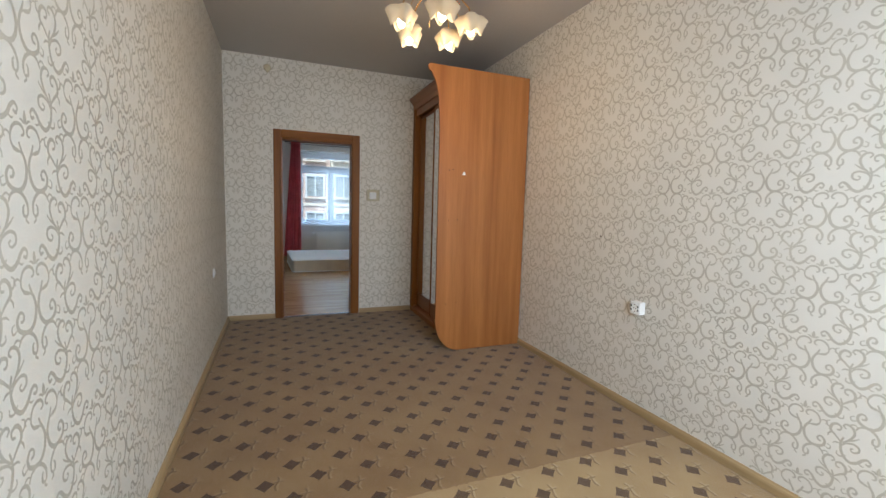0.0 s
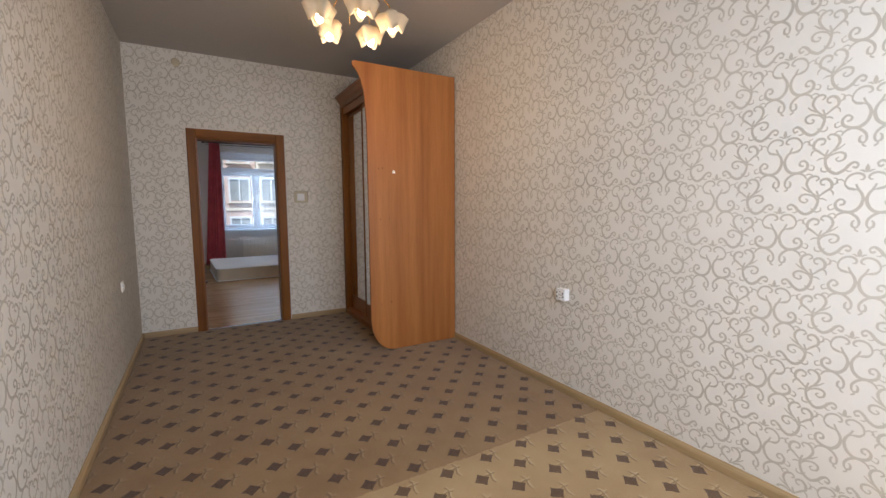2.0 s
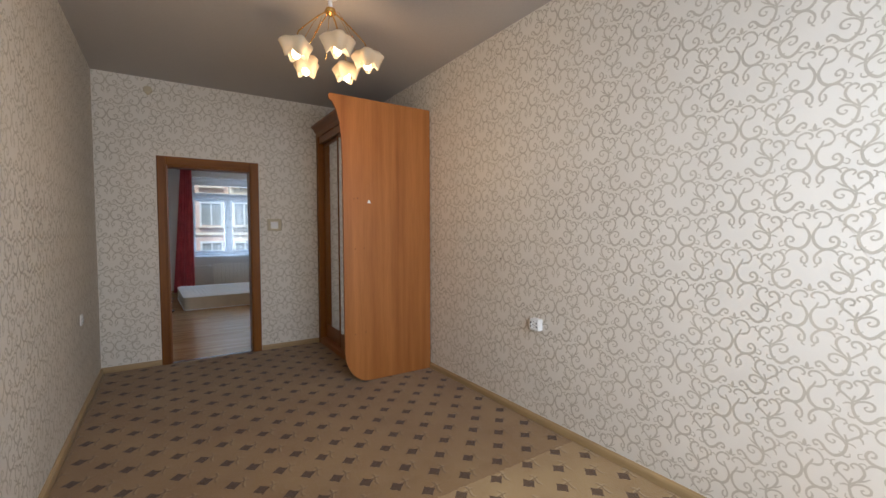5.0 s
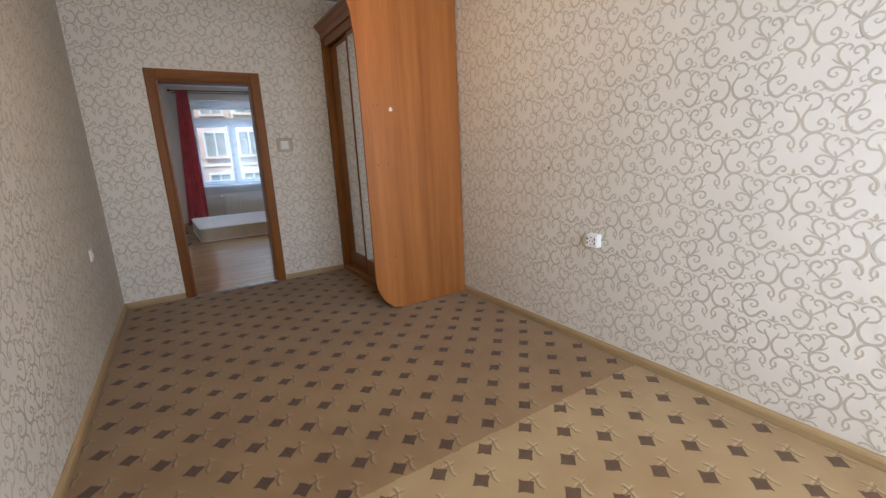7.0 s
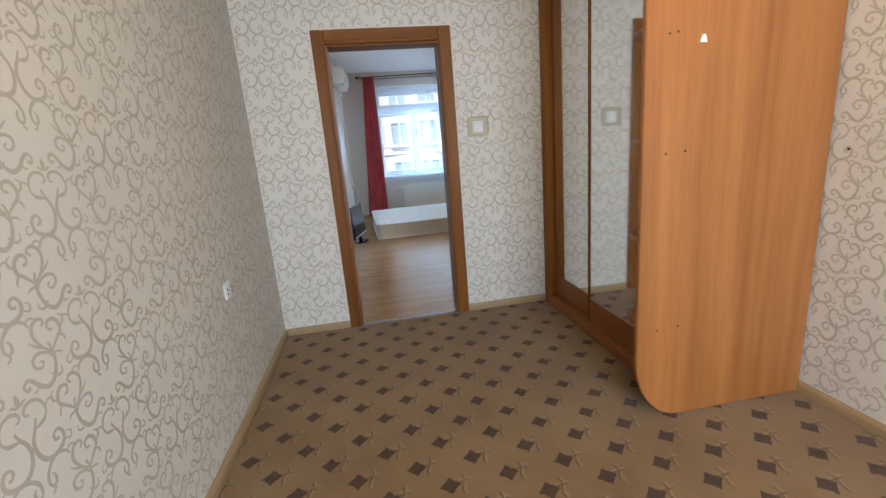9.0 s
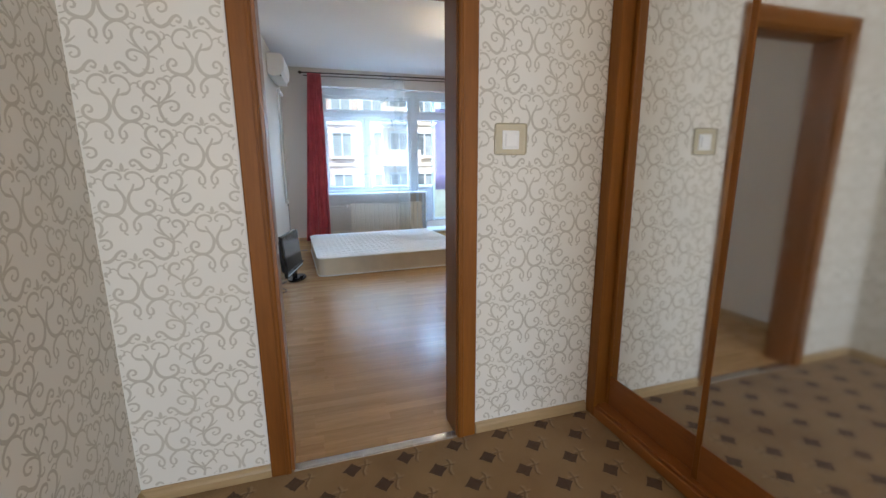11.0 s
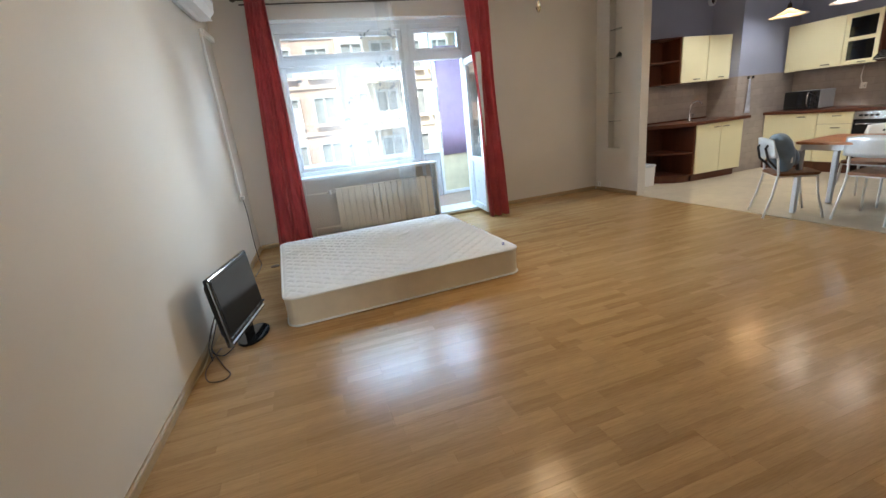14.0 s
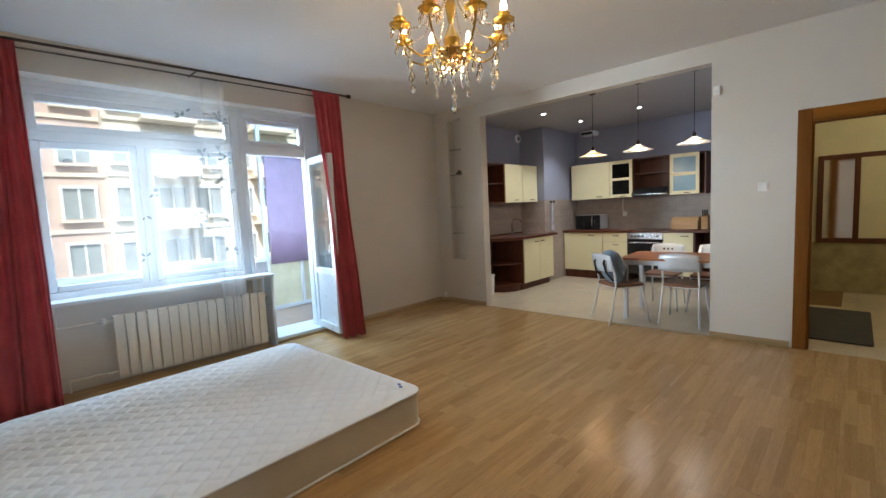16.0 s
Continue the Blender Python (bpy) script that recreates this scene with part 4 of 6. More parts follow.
def drape(name, x0t, x1t, x0b, x1b, yt, yb, zt, zb, folds, amp, mat, label, seed, squeeze=None, nz=26, dy=0.0):
    """Hanging cloth whose folds deepen and wander towards the hem."""
    rnd = random.Random(seed)
    ph = [rnd.uniform(0, 6.28) for _ in range(6)]
    bm = bmesh.new()
    n = int(folds * 12)
    grid = []
    for j in range(nz + 1):
        k = j / nz
        z = zt + (zb - zt) * k
        row = []
        for i in range(n + 1):
            u = i / n
            w = u + 0.035 * math.sin(2 * math.pi * u * 2.3 + ph[0] + 1.2 * k) * (0.4 + k)
            pull = 0.0
            if squeeze:
                pull = squeeze * math.sin(math.pi * min(1, k * 1.15)) ** 2
            a, b = x0t + (x0b - x0t) * k, x1t + (x1b - x1t) * k
            mid = (a + b) / 2
            x = mid + ((a + (b - a) * w) - mid) * (1 - pull)
            wave = math.sin(2 * math.pi * folds * u + ph[1] + 0.9 * math.sin(3 * k + ph[2])) + 0.35 * math.sin(2 * math.pi * folds * 0.47 * u + ph[3] + 2 * k)
            y = yt + (yb - yt) * k + dy * u + amp * (0.45 + 0.55 * k) * wave
            row.append(bm.verts.new((x, y, z + 0.008 * math.sin(2 * math.pi * folds * u) * (1 if j == nz else 0))))
        grid.append(row)
    for a, b in zip(grid, grid[1:]):
        for i in range(n):
            bm.faces.new((a[i], a[i + 1], b[i + 1], b[i]))
    t = thing(name, pose(0, 0, 0), label, "curtain")
    o = part("cloth", bm, mat, t, "", True)
    o.modifiers.new("thickness", "SOLIDIFY").thickness = 0.0015
    tape = bx(min(x0t, x1t), max(x0t, x1t), yt - 0.006 + dy * 0.5, yt + 0.006 + dy * 0.5, zt - 0.005, zt + 0.02, 0.004)
    part("header_tape", tape, mat, t)
    return t


drape("curtain", 0.82, 1.03, 0.63, 1.06, 5.66, 5.60, 2.735, 0.045, 6, 0.026, RED, "rose red curtain hanging in folds beside the window", 3)
drape("curtain", 3.27, 3.60, 3.37, 3.67, 5.55, 5.42, 2.735, 0.02, 5, 0.028, RED, "rose red curtain hanging beside the balcony door", 8, 0.18)
sheer = drape("sheer_curtain", 1.02, 2.38, 1.04, 2.44, 5.74, 5.76, 2.725, 0.09, 11, 0.014, SHEER, "white sheer curtain with woven leaf sprigs", 5, None, 18, -0.05)
rnd = random.Random(4)
for k in range(30):
    cx = 2.40 - 1.25 * rnd.random() ** 2.2
    cz = rnd.choice((2.36, 2.02, 1.74, 1.42, 1.15)) + rnd.uniform(-0.08, 0.08)
    for p in range(rnd.randint(3, 4)):
        a = rnd.uniform(0, 6.28)
        r = rnd.uniform(0.014, 0.024)
        ox, oz = cx + 0.032 * math.cos(a), cz + 0.032 * math.sin(a)
        ring = [(ox + r * (math.cos(b) * math.cos(a) - 0.45 * math.sin(b) * math.sin(a)), oz + r * (math.cos(b) * math.sin(a) + 0.45 * math.sin(b) * math.cos(a))) for b in [q * math.pi / 4 for q in range(8)]]
        part("leaf", slab(ring, "y", 5.6895 - 0.0004 * p, 5.6905 - 0.0004 * p), SHEER_L, sheer)
drape("sheer_curtain", 2.22, 2.42, 2.26, 2.49, 5.715, 5.72, 2.725, 0.09, 7, 0.022, SHEER, "gathered white sheer curtain edge beside the balcony door", 15, None, 18, -0.01)

# ---- mattress ----
mat_t = thing("mattress", pose(1.700, 4.205, 0, 0, 0, 2.3), "white quilted mattress lying on the laminate floor", "mattress")
ML, MW, MH = 0.965, 0.875, 0.238


def rounded(hx, hy, r, n=6):
    out = []
    for cx, cy, a0 in ((hx - r, hy - r, 0), (-hx + r, hy - r, 90), (-hx + r, -hy + r, 180), (hx - r, -hy + r, 270)):
        out += [(cx + r * math.cos(radians(a0 + 90 * i / n)), cy + r * math.sin(radians(a0 + 90 * i / n))) for i in range(n + 1)]
    return out


bm = slab(rounded(ML, MW, 0.09), "z", 0.012, MH - 0.012, 0.008)
part("border", bm, TICK, mat_t, "cream fabric border")
for z in (0.012, MH - 0.012):
    ol = rounded(ML + 0.003, MW + 0.003, 0.09)
    part("piping", tube([(x, y, z) for x, y in ol + ol[:1]], 0.008, 8, cap=False), QUILT, mat_t, "", True)
bm = bmesh.new()
nx, ny = 190, 172
P = 0.135


def quilt(x, y):
    u, v = (x + y * 1.12) / P, (x - y * 1.12) / P
    u += 0.05 * math.sin(v * 2.1)
    d = min(abs(u - round(u)), abs(v - round(v)))
    dip = math.exp(-(d / 0.085) ** 2)
    edge = max(0.0, min(1.0, min(ML - abs(x), MW - abs(y)) / 0.07))
    puff = 0.006 * noise.noise((x * 5, y * 5, 0.3)) + 0.003 * noise.noise((x * 21, y * 21, 1.3))
    return 0.016 * (1 - (1 - edge) ** 2) - 0.015 * dip * edge + puff * edge


grid = []
for j in range(ny + 1):
    row = []
    for i in range(nx + 1):
        x, y = (2 * i / nx - 1) * (ML - 0.002), (2 * j / ny - 1) * (MW - 0.002)
        qx, qy = max(0, abs(x) - (ML - 0.09)), max(0, abs(y) - (MW - 0.09))
        q = math.hypot(qx, qy)
        if q > 0.088:
            x = math.copysign(ML - 0.09 + qx * 0.088 / q, x) if qx else x
            y = math.copysign(MW - 0.09 + qy * 0.088 / q, y) if qy else y
        row.append(bm.verts.new((x, y, MH - 0.010 + quilt(x, y))))
    grid.append(row)
for a, b in zip(grid, grid[1:]):
    for i in range(nx):
        bm.faces.new((a[i], a[i + 1], b[i + 1], b[i]))
bmesh.ops.remove_doubles(bm, verts=bm.verts[:], dist=0.0004)
part("quilted_top", bm, QUILT, mat_t, "white diamond-quilted top", True)
tag = part("fabric_tag", slab([(-0.05, -0.016), (0.05, -0.016), (0.05, 0.016), (-0.05, 0.016)], "z", 0, 0.002), QUILT, mat_t, "white label with blue bars")
tag.matrix_local = pose(ML - 0.085, -MW + 0.13, MH + 0.012, 0, 0, 62)
for x0, x1 in ((-0.045, -0.012), (0.0, 0.03)):
    part("blue_bar", bx(x0, x1, -0.011, 0.011, 0.0022, 0.003), plain("blue ink", (0.10, 0.14, 0.42), 0.6), tag)

# ---- television on the floor ----
tv = thing("television", pose(0.495, 3.335, 0, 0, 0, 76.6), "small black flat television standing on the floor", "television")
# local x runs along the screen, local -y is its face
part("base", slab([(0.17 * math.cos(a), 0.10 * math.sin(a) - 0.03) for a in [i * math.pi / 16 for i in range(32)]], "z", 0.002, 0.022, 0.007), GLOSSB, tv, "oval glossy black foot")
part("neck", bx(-0.045, 0.045, -0.025, 0.015, 0.020, 0.13, 0.008), GLOSSB, tv)
tilt = pose(0, 0, 0.085, -5)
sc = part("cabinet", bx(-0.325, 0.325, -0.025, 0.012, 0, 0.475, 0.012, seg=2), GLOSSB, tv)
sc.matrix_local = tilt
part("back_shell", bx(-0.26, 0.26, 0.012, 0.060, 0.05, 0.42, 0.02, seg=2), BLACK, sc)
part("screen", bx(-0.295, 0.295, -0.0275, -0.0245, 0.095, 0.445), SCREEN, sc, "dark blank screen")
part("speaker_strip", bx(-0.31, 0.31, -0.030, -0.024, 0.018, 0.032, 0.002), SILVER, sc)
part("speaker_strip", bx(-0.31, 0.31, -0.030, -0.024, 0.052, 0.062, 0.002), BLACK, sc)
part("knob", lathe([(0.012, 0), (0.012, 0.01), (0.008, 0.014)], 12, at=(0.315, -0.03, 0.05)), BLACK, sc)


def loose(name, pts, r, mat, label):
    t = thing(name, pose(0, 0, 0), label, "cable")
    q = []
    for i in range(len(pts) - 1):
        p0, p1, p2, p3 = (Vector(pts[max(0, min(len(pts) - 1, i + k))]) for k in (-1, 0, 1, 2))
        for s in range(8):
            u = s / 8
            q.append(0.5 * ((2 * p1) + (p2 - p0) * u + (2 * p0 - 5 * p1 + 4 * p2 - p3) * u * u + (3 * p1 - p0 - 3 * p2 + p3) * u ** 3))
    q.append(Vector(pts[-1]))
    part("cord", tube(q, r, 6), mat, t, "", True)
    return t


CORDW = plain("yellowed cable", (0.52, 0.40, 0.22), 0.5)
CORDB = plain("brown cable", (0.10, 0.055, 0.025), 0.5)
loose("cable", [(0.30, 3.42, 0.20), (0.25, 3.30, 0.04), (0.31, 3.12, 0.010), (0.38, 2.95, 0.008), (0.43, 2.84, 0.008), (0.40, 2.78, 0.008), (0.32, 2.80, 0.010), (0.28, 2.92, 0.010), (0.29, 3.06, 0.012), (0.33, 3.20, 0.02)], 0.004, CORDB, "brown cable looped on the floor beside the wall")
loose("cable", [(0.30, 3.50, 0.16), (0.27, 3.22, 0.05), (0.26, 3.00, 0.012), (0.22, 2.70, 0.008), (0.19, 2.3, 0.008), (0.165, 1.8, 0.008), (0.15, 1.3, 0.008)], 0.004, CORDW, "yellowed cable running along the baseboard")
loose("cable", [(0.34, 3.44, 0.24), (0.29, 3.30, 0.10), (0.285, 3.15, 0.04), (0.36, 3.08, 0.02), (0.42, 3.16, 0.03)], 0.0035, BLACK, "black power cable behind the television")
loose("cable", [(0.345, 3.52, 0.22), (0.275, 3.40, 0.14), (0.262, 3.20, 0.06), (0.30, 3.05, 0.015), (0.27, 3.18, 0.012)], 0.003, BLACK, "black aerial cable behind the television")
cap_t = thing("floor_outlet", pose(0.60, 5.02, 0), "small brown pipe cap on the floor", "cap")
part("ring", lathe([(0.05, 0.0), (0.048, 0.006), (0.03, 0.010), (0.012, 0.012)], 20), CORDB, cap_t)

# ---- air conditioner ----
ML2, _ = along(A, B)
ac = thing("air_conditioner", ML2 @ pose(4.32, 0, 2.46, 0, 0, 0), "white wall air conditioner under the ceiling", "air conditioner")
bm = slab([(-0.002, 0.03), (-0.06, 0.0), (-0.15, 0.015), (-0.20, 0.07), (-0.212, 0.16), (-0.205, 0.25), (-0.17, 0.285), (-0.002, 0.285)], "x", 0, 0.80, 0.012)
part("case", bm, WHITE, ac)
fl = part("air_slot", bx(0.03, 0.77, -0.010, 0.004, -0.008, 0.008, 0.002), BLACK, ac, "dark air outlet slot")
fl.matrix_local = pose(0, -0.155, 0.018, 35)
part("louvre", bx(0.04, 0.76, -0.18, -0.10, -0.004, 0.003, 0.002), WHITE, ac)
part("display", bx(0.70, 0.76, -0.214, -0.208, 0.15, 0.20, 0.003), SILVER, ac)
part("grille", bx(0.04, 0.76, -0.16, -0.02, 0.283, 0.290, 0.002), PVC, ac)
part("vent_dots", bx(0.10, 0.22, -0.150, -0.145, 0.282, 0.288), BLACK, ac)
cd = thing("cable_duct", ML2 @ pose(5.25, 0, 0), "white plastic cable duct running down the wall", "duct")
part("upright", bx(0, 0.045, -0.022, -0.001, 0.76, 2.44, 0.003), WHITE, cd)
part("crosspiece", bx(0.046, 0.50, -0.04, -0.001, 2.40, 2.45, 0.004), WHITE, cd)
pl = socket(ML2 @ pose(5.262, 0, 0.735, 0, 0, 180), "white socket with a plug at the wall", WHITE)
part("plug", bx(-0.022, 0.022, 0.012, 0.05, -0.02, 0.02, 0.008, seg=2), WHITE, pl)
loose("cable", [(0.395, 5.36, 0.72), (0.405, 5.36, 0.55), (0.40, 5.37, 0.25), (0.42, 5.30, 0.05), (0.45, 5.1, 0.01), (0.40, 4.6, 0.008)], 0.004, BLACK, "black cable hanging from the wall socket")

# ---- crystal chandelier ----
ch = thing("chandelier", pose(2.73, 3.00, H2 - 0.05), "gilded crystal chandelier with eight candle bulbs, lit", "chandelier")
part("canopy", lathe([(0.06, 0.05), (0.062, 0.02), (0.058, -0.015), (0.03, -0.035), (0.01, -0.045)], 24), BRASS, ch)
part("chain", tube([(0.004 * math.sin(i * 1.6), 0.004 * math.cos(i * 1.6), -0.04 - 0.012 * i) for i in range(12)], 0.005, 6), BRASS, ch)
part("top_bowl", lathe([(0.008, -0.17), (0.035, -0.185), (0.055, -0.205), (0.035, -0.22), (0.014, -0.23)], 20), AMBER, ch, "amber glass crown bowl")
part("column", lathe([(0.012, -0.23), (0.020, -0.26), (0.032, -0.30), (0.022, -0.36), (0.014, -0.40), (0.030, -0.44), (0.050, -0.48), (0.045, -0.52), (0.020, -0.55)], 20), AMBER, ch, "turned amber glass column")
part("lower_bowl", lathe([(0.02, -0.53), (0.075, -0.535), (0.09, -0.55), (0.070, -0.585), (0.035, -0.615), (0.012, -0.63)], 24), BRASS, ch)


def bead_string(points, r, step):
    bm = bmesh.new()
    for a, b in zip(points, points[1:]):
        d = (Vector(b) - Vector(a)).length
        n = max(1, int(d / step))
        for i in range(n):
            p = Vector(a).lerp(Vector(b), (i + 0.5) / n)
            bmesh.ops.create_icosphere(bm, subdivisions=1, radius=r, matrix=Matrix.Translation(p))
    return bm


def drop(at, size):
    """A chain bead and a faceted pear drop."""
    x, y, z = at
    bm = lathe([(0.0015, 0), (0.006 * size, -0.008 * size), (0.0015, -0.016 * size)], 6, at=at)
    lathe([(0.001, -0.018 * size), (0.006 * size, -0.030 * size), (0.011 * size, -0.050 * size), (0.007 * size, -0.062 * size), (0.0005, -0.070 * size)], 7, bm=bm, at=at)
    return bm


for i in range(8):
    a = radians(22 + 45 * i)
    d, sdir = Vector((math.cos(a), math.sin(a), 0)), Vector((-math.sin(a), math.cos(a), 0))
    path = [d * r + Vector((0, 0, z)) for r, z in ((0.04, -0.53), (0.12, -0.57), (0.19, -0.585), (0.255, -0.555), (0.293, -0.50), (0.30, -0.445))]
    arm = part("arm", tube(path, [0.009, 0.007, 0.006, 0.006, 0.006, 0.008], 8), AMBER, ch, "curved amber glass arm", True)
    tip = path[-1]
    part("drip_cup", lathe([(0.012, -0.012), (0.050, 0.0), (0.058, 0.010), (0.050, 0.012), (0.014, 0.006)], 16, at=tuple(tip)), AMBER, arm, "amber glass drip cup")
    part("candle_cup", lathe([(0.014, 0.006), (0.030, 0.018), (0.034, 0.04), (0.018, 0.052)], 12, at=tuple(tip)), AMBER, arm, "", True)
    part("candle_bulb", lathe([(0.010, 0.052), (0.017, 0.068), (0.018, 0.082), (0.011, 0.104), (0.002, 0.122)], 12, at=tuple(tip)), BULB if i != 3 else FROST, arm, "lit candle bulb" if i != 3 else "unlit candle bulb", True)
    for k in range(6):
        b = 2 * math.pi * k / 6
        part("crystal_drop", drop((tip.x + 0.052 * math.cos(b), tip.y + 0.052 * math.sin(b), tip.z - 0.002), 0.8), CRYSTAL, arm)
    part("crystal_drop", drop((path[3].x, path[3].y, path[3].z - 0.01), 1.5), CRYSTAL, arm)
    part("crystal_drop", drop((path[3].x, path[3].y, path[3].z - 0.10), 1.2), CRYSTAL, arm)
    top = Vector((d.x * 0.045, d.y * 0.045, -0.215))
    mid = (top + tip) / 2 + Vector((0, 0, -0.10))
    part("bead_swag", bead_string([top, top.lerp(mid, 0.5) + Vector((0, 0, -0.02)), mid, mid.lerp(tip, 0.6) + Vector((0, 0, -0.01)), tip], 0.0072, 0.016), CRYSTAL, ch, "swag of crystal beads")
    low = d * 0.085 + Vector((0, 0, -0.555))
    part("bead_swag", bead_string([low, low + Vector((0, 0, -0.05)) - d * 0.02, Vector((0, 0, -0.68))], 0.0072, 0.016), CRYSTAL, ch, "swag of crystal beads")
    part("crystal_drop", drop((d.x * 0.16, d.y * 0.16, -0.60), 1.5), CRYSTAL, ch)
    d2 = Vector((math.cos(a + 0.39), math.sin(a + 0.39), 0))
    part("crystal_drop", drop((d2.x * 0.075, d2.y * 0.075, -0.60), 1.6), CRYSTAL, ch)
for k in range(3):
    part("crystal_drop", drop((0, 0, -0.66 - 0.055 * k), 1.2 + 0.25 * k), CRYSTAL, ch)

# ---- kitchen: setting ----
KX, KY = 9.05, 6.00
setting(part("floor_kitchen", bx(5.45, 9.3, -0.2, 6.3, -0.1, -0.002), TILE_FLOOR), "cream tiled kitchen floor")
setting(part("ceiling_kitchen", slab([(5.85, 2.12), (9.3, 2.12), (9.3, 6.3), (5.62, 6.3)], "z", HK, HK + 0.15), CEILK))
wall("wall_kitchen_sink", (9.3, KY), (5.70, KY), -0.3, HK, BLUE, label="blue grey kitchen wall")
wall("wall_kitchen_back", (KX, 2.0), (KX, KY), -0.2, HK, BLUE, label="blue grey kitchen wall")
wall("wall_kitchen_hall", (5.90, 2.22), (KX, 2.22), -0.12, HK, BLUE, label="blue grey kitchen wall")
setting(part("kitchen_column", bx(7.80, KX, 5.48, KY, 0, HK), BLUE), "boxed blue grey service shaft")
setting(part("tiles_sink_wall", bx(5.75, 7.80, KY - 0.01, KY, 0.90, 1.50), TILE_WALL_Y))
setting(part("tiles_column", bx(7.792, KX - 0.01, 5.47, 5.48, 0.0, 1.51), TILE_WALL_Y))
setting(part("tiles_column_side", bx(7.79, 7.80, 5.482, KY - 0.01, 0.9, 1.51), TILE_WALL_X))
setting(part("tiles_back_wall", bx(KX - 0.012, KX, 2.25, 5.47, 0.0, 1.50), TILE_WALL_X))
setting(part("opening_sill", slab([(5.575, 5.16), (5.60, 5.16), (5.77, 2.395), (5.745, 2.395)], "z", -0.001, 0.004), BASE_W))


def pull(m, parent, length=0.11):
    """A bowed bar handle; local x along it, local y out of the front."""
    bm = tube([(-length / 2, 0, 0), (-length / 2 + 0.008, 0.018, 0), (0, 0.026, 0), (length / 2 - 0.008, 0.018, 0), (length / 2, 0, 0)], [0.005, 0.006, 0.006, 0.006, 0.005], 8)
    o = part("handle", bm, IRON, parent, "dark bowed metal handle", True)
    o.matrix_local = m
    return o


# sink cabinet and its rounded shelf end
sc = thing("sink_cabinet", pose(6.86, 5.33, 0), "mahogany sink cabinet with two cream doors", "kitchen cabinet")
part("body", bx(0.0, 0.93, 0.02, 0.13, 0.10, 0.87), DARKW, sc)
part("plinth", bx(0.0, 0.90, 0.06, 0.13, 0.0, 0.10), DARKW, sc)
for x0, x1, hx in ((0.004, 0.492, 0.40), (0.498, 0.955, 0.59)):
    d = part("door", bx(x0, x1, 0.0, 0.019, 0.115, 0.862, 0.003), CREAM, sc, "cream door")
    pull(pose(hx, -0.001, 0.80, 0, 0, 180), d)
ue = thing("shelf_unit", pose(6.30, 5.33, 0), "rounded open mahogany shelf end beside the sink", "shelf unit")


def quarter(x0, x1, y0, y1, n=10):
    """A board outline with its left front corner swept round."""
    return [(x1, y0)] + [(x1 - (x1 - x0) * math.sin(a), y1 - (y1 - y0) * math.cos(a)) for a in [i * math.pi / 2 / n for i in range(1, n + 1)]] + [(x1, y1)]


part("back", bx(0.0, 0.555, 0.642, 0.66, 0.0, 0.87), DARKW, ue)
part("side", bx(0.538, 0.556, 0.02, 0.64, 0.10, 0.87), DARKW, ue)
for z in (0.10, 0.45, 0.852):
    part("shelf", slab(quarter(0.02, 0.537, 0.03, 0.64), "z", z, z + 0.018, 0.002), DARKW, ue)
part("plinth", slab(quarter(0.06, 0.537, 0.07, 0.63), "z", 0.0, 0.098), DARKW, ue, "curved wooden plinth")
wt = thing("worktop", pose(6.25, 5.30, 0.87), "brown worktop with rounded end over the sink cabinet", "worktop")
part("slab", slab(quarter(0.0, 0.60, 0.0, 0.685) [1:] + [(1.54, 0.685), (1.54, 0.165), (1.68, 0.165), (1.68, 0.0), (0.60, 0.0)], "z", 0.0, 0.04, 0.004), DARKW, wt)
part("upstand", bx(0.02, 1.54, 0.672, 0.687, 0.04, 0.065, 0.003), DARKW, wt)
sk = thing("sink", pose(7.30, 5.62, 0.911), "steel sink set in the worktop", "sink")
part("rim", lathe([(0.19, 0.0), (0.20, 0.004), (0.215, 0.003), (0.215, -0.001)], 28), CHROME, sk)
part("bowl", lathe([(0.188, 0.001), (0.15, -0.0005)], 28), CHROME, sk)
fc = thing("kitchen_tap", pose(7.28, 5.86, 0.911), "chrome kitchen tap with high curved spout", "tap")
part("base", lathe([(0.028, 0), (0.026, 0.03), (0.018, 0.05), (0.016, 0.10)], 16), CHROME, fc)
part("spout", tube([(0, 0, 0.09), (0, 0, 0.22), (0.02, -0.03, 0.275), (0.06, -0.07, 0.29), (0.10, -0.11, 0.27), (0.115, -0.125, 0.235)], 0.011, 10), CHROME, fc, "", True)
part("lever", tube([(0.02, 0, 0.06), (0.05, -0.01, 0.085), (0.09, -0.02, 0.09)], 0.006, 8), CHROME, fc)

# wall cabinets above the sink
for i, (x0, x1) in enumerate(((6.79, 7.305), (7.315, 7.79))):
    u = thing("wall_cabinet", pose(x0, 5.62, 1.49), "cream-fronted mahogany wall cabinet over the sink", "kitchen cabinet", "wall cabinets over the sink")
    part("body", bx(0, x1 - x0, 0.02, 0.375, 0, 0.66), DARKW, u)
    d = part("door", bx(0.003, x1 - x0 - 0.003, 0, 0.019, 0.003, 0.657, 0.003), CREAM, u, "cream door")
    pull(pose((x1 - x0) * 0.6, -0.001, 0.045, 0, 0, 180), d)
u = thing("wall_shelf", pose(6.25, 5.62, 1.49), "rounded open mahogany wall shelf", "shelf")
part("back", bx(0.0, 0.538, 0.362, 0.376, 0, 0.66), DARKW, u)
part("side", bx(0.520, 0.538, 0.02, 0.361, 0, 0.66), DARKW, u)
for z in (0.0, 0.32, 0.642):
    part("shelf", slab(quarter(0.02, 0.519, 0.02, 0.36), "z", z, z + 0.018, 0.002), DARKW, u)

# run of base units on the back wall; local x runs along the wall away from the shaft, local -y is the front
FX = 8.45


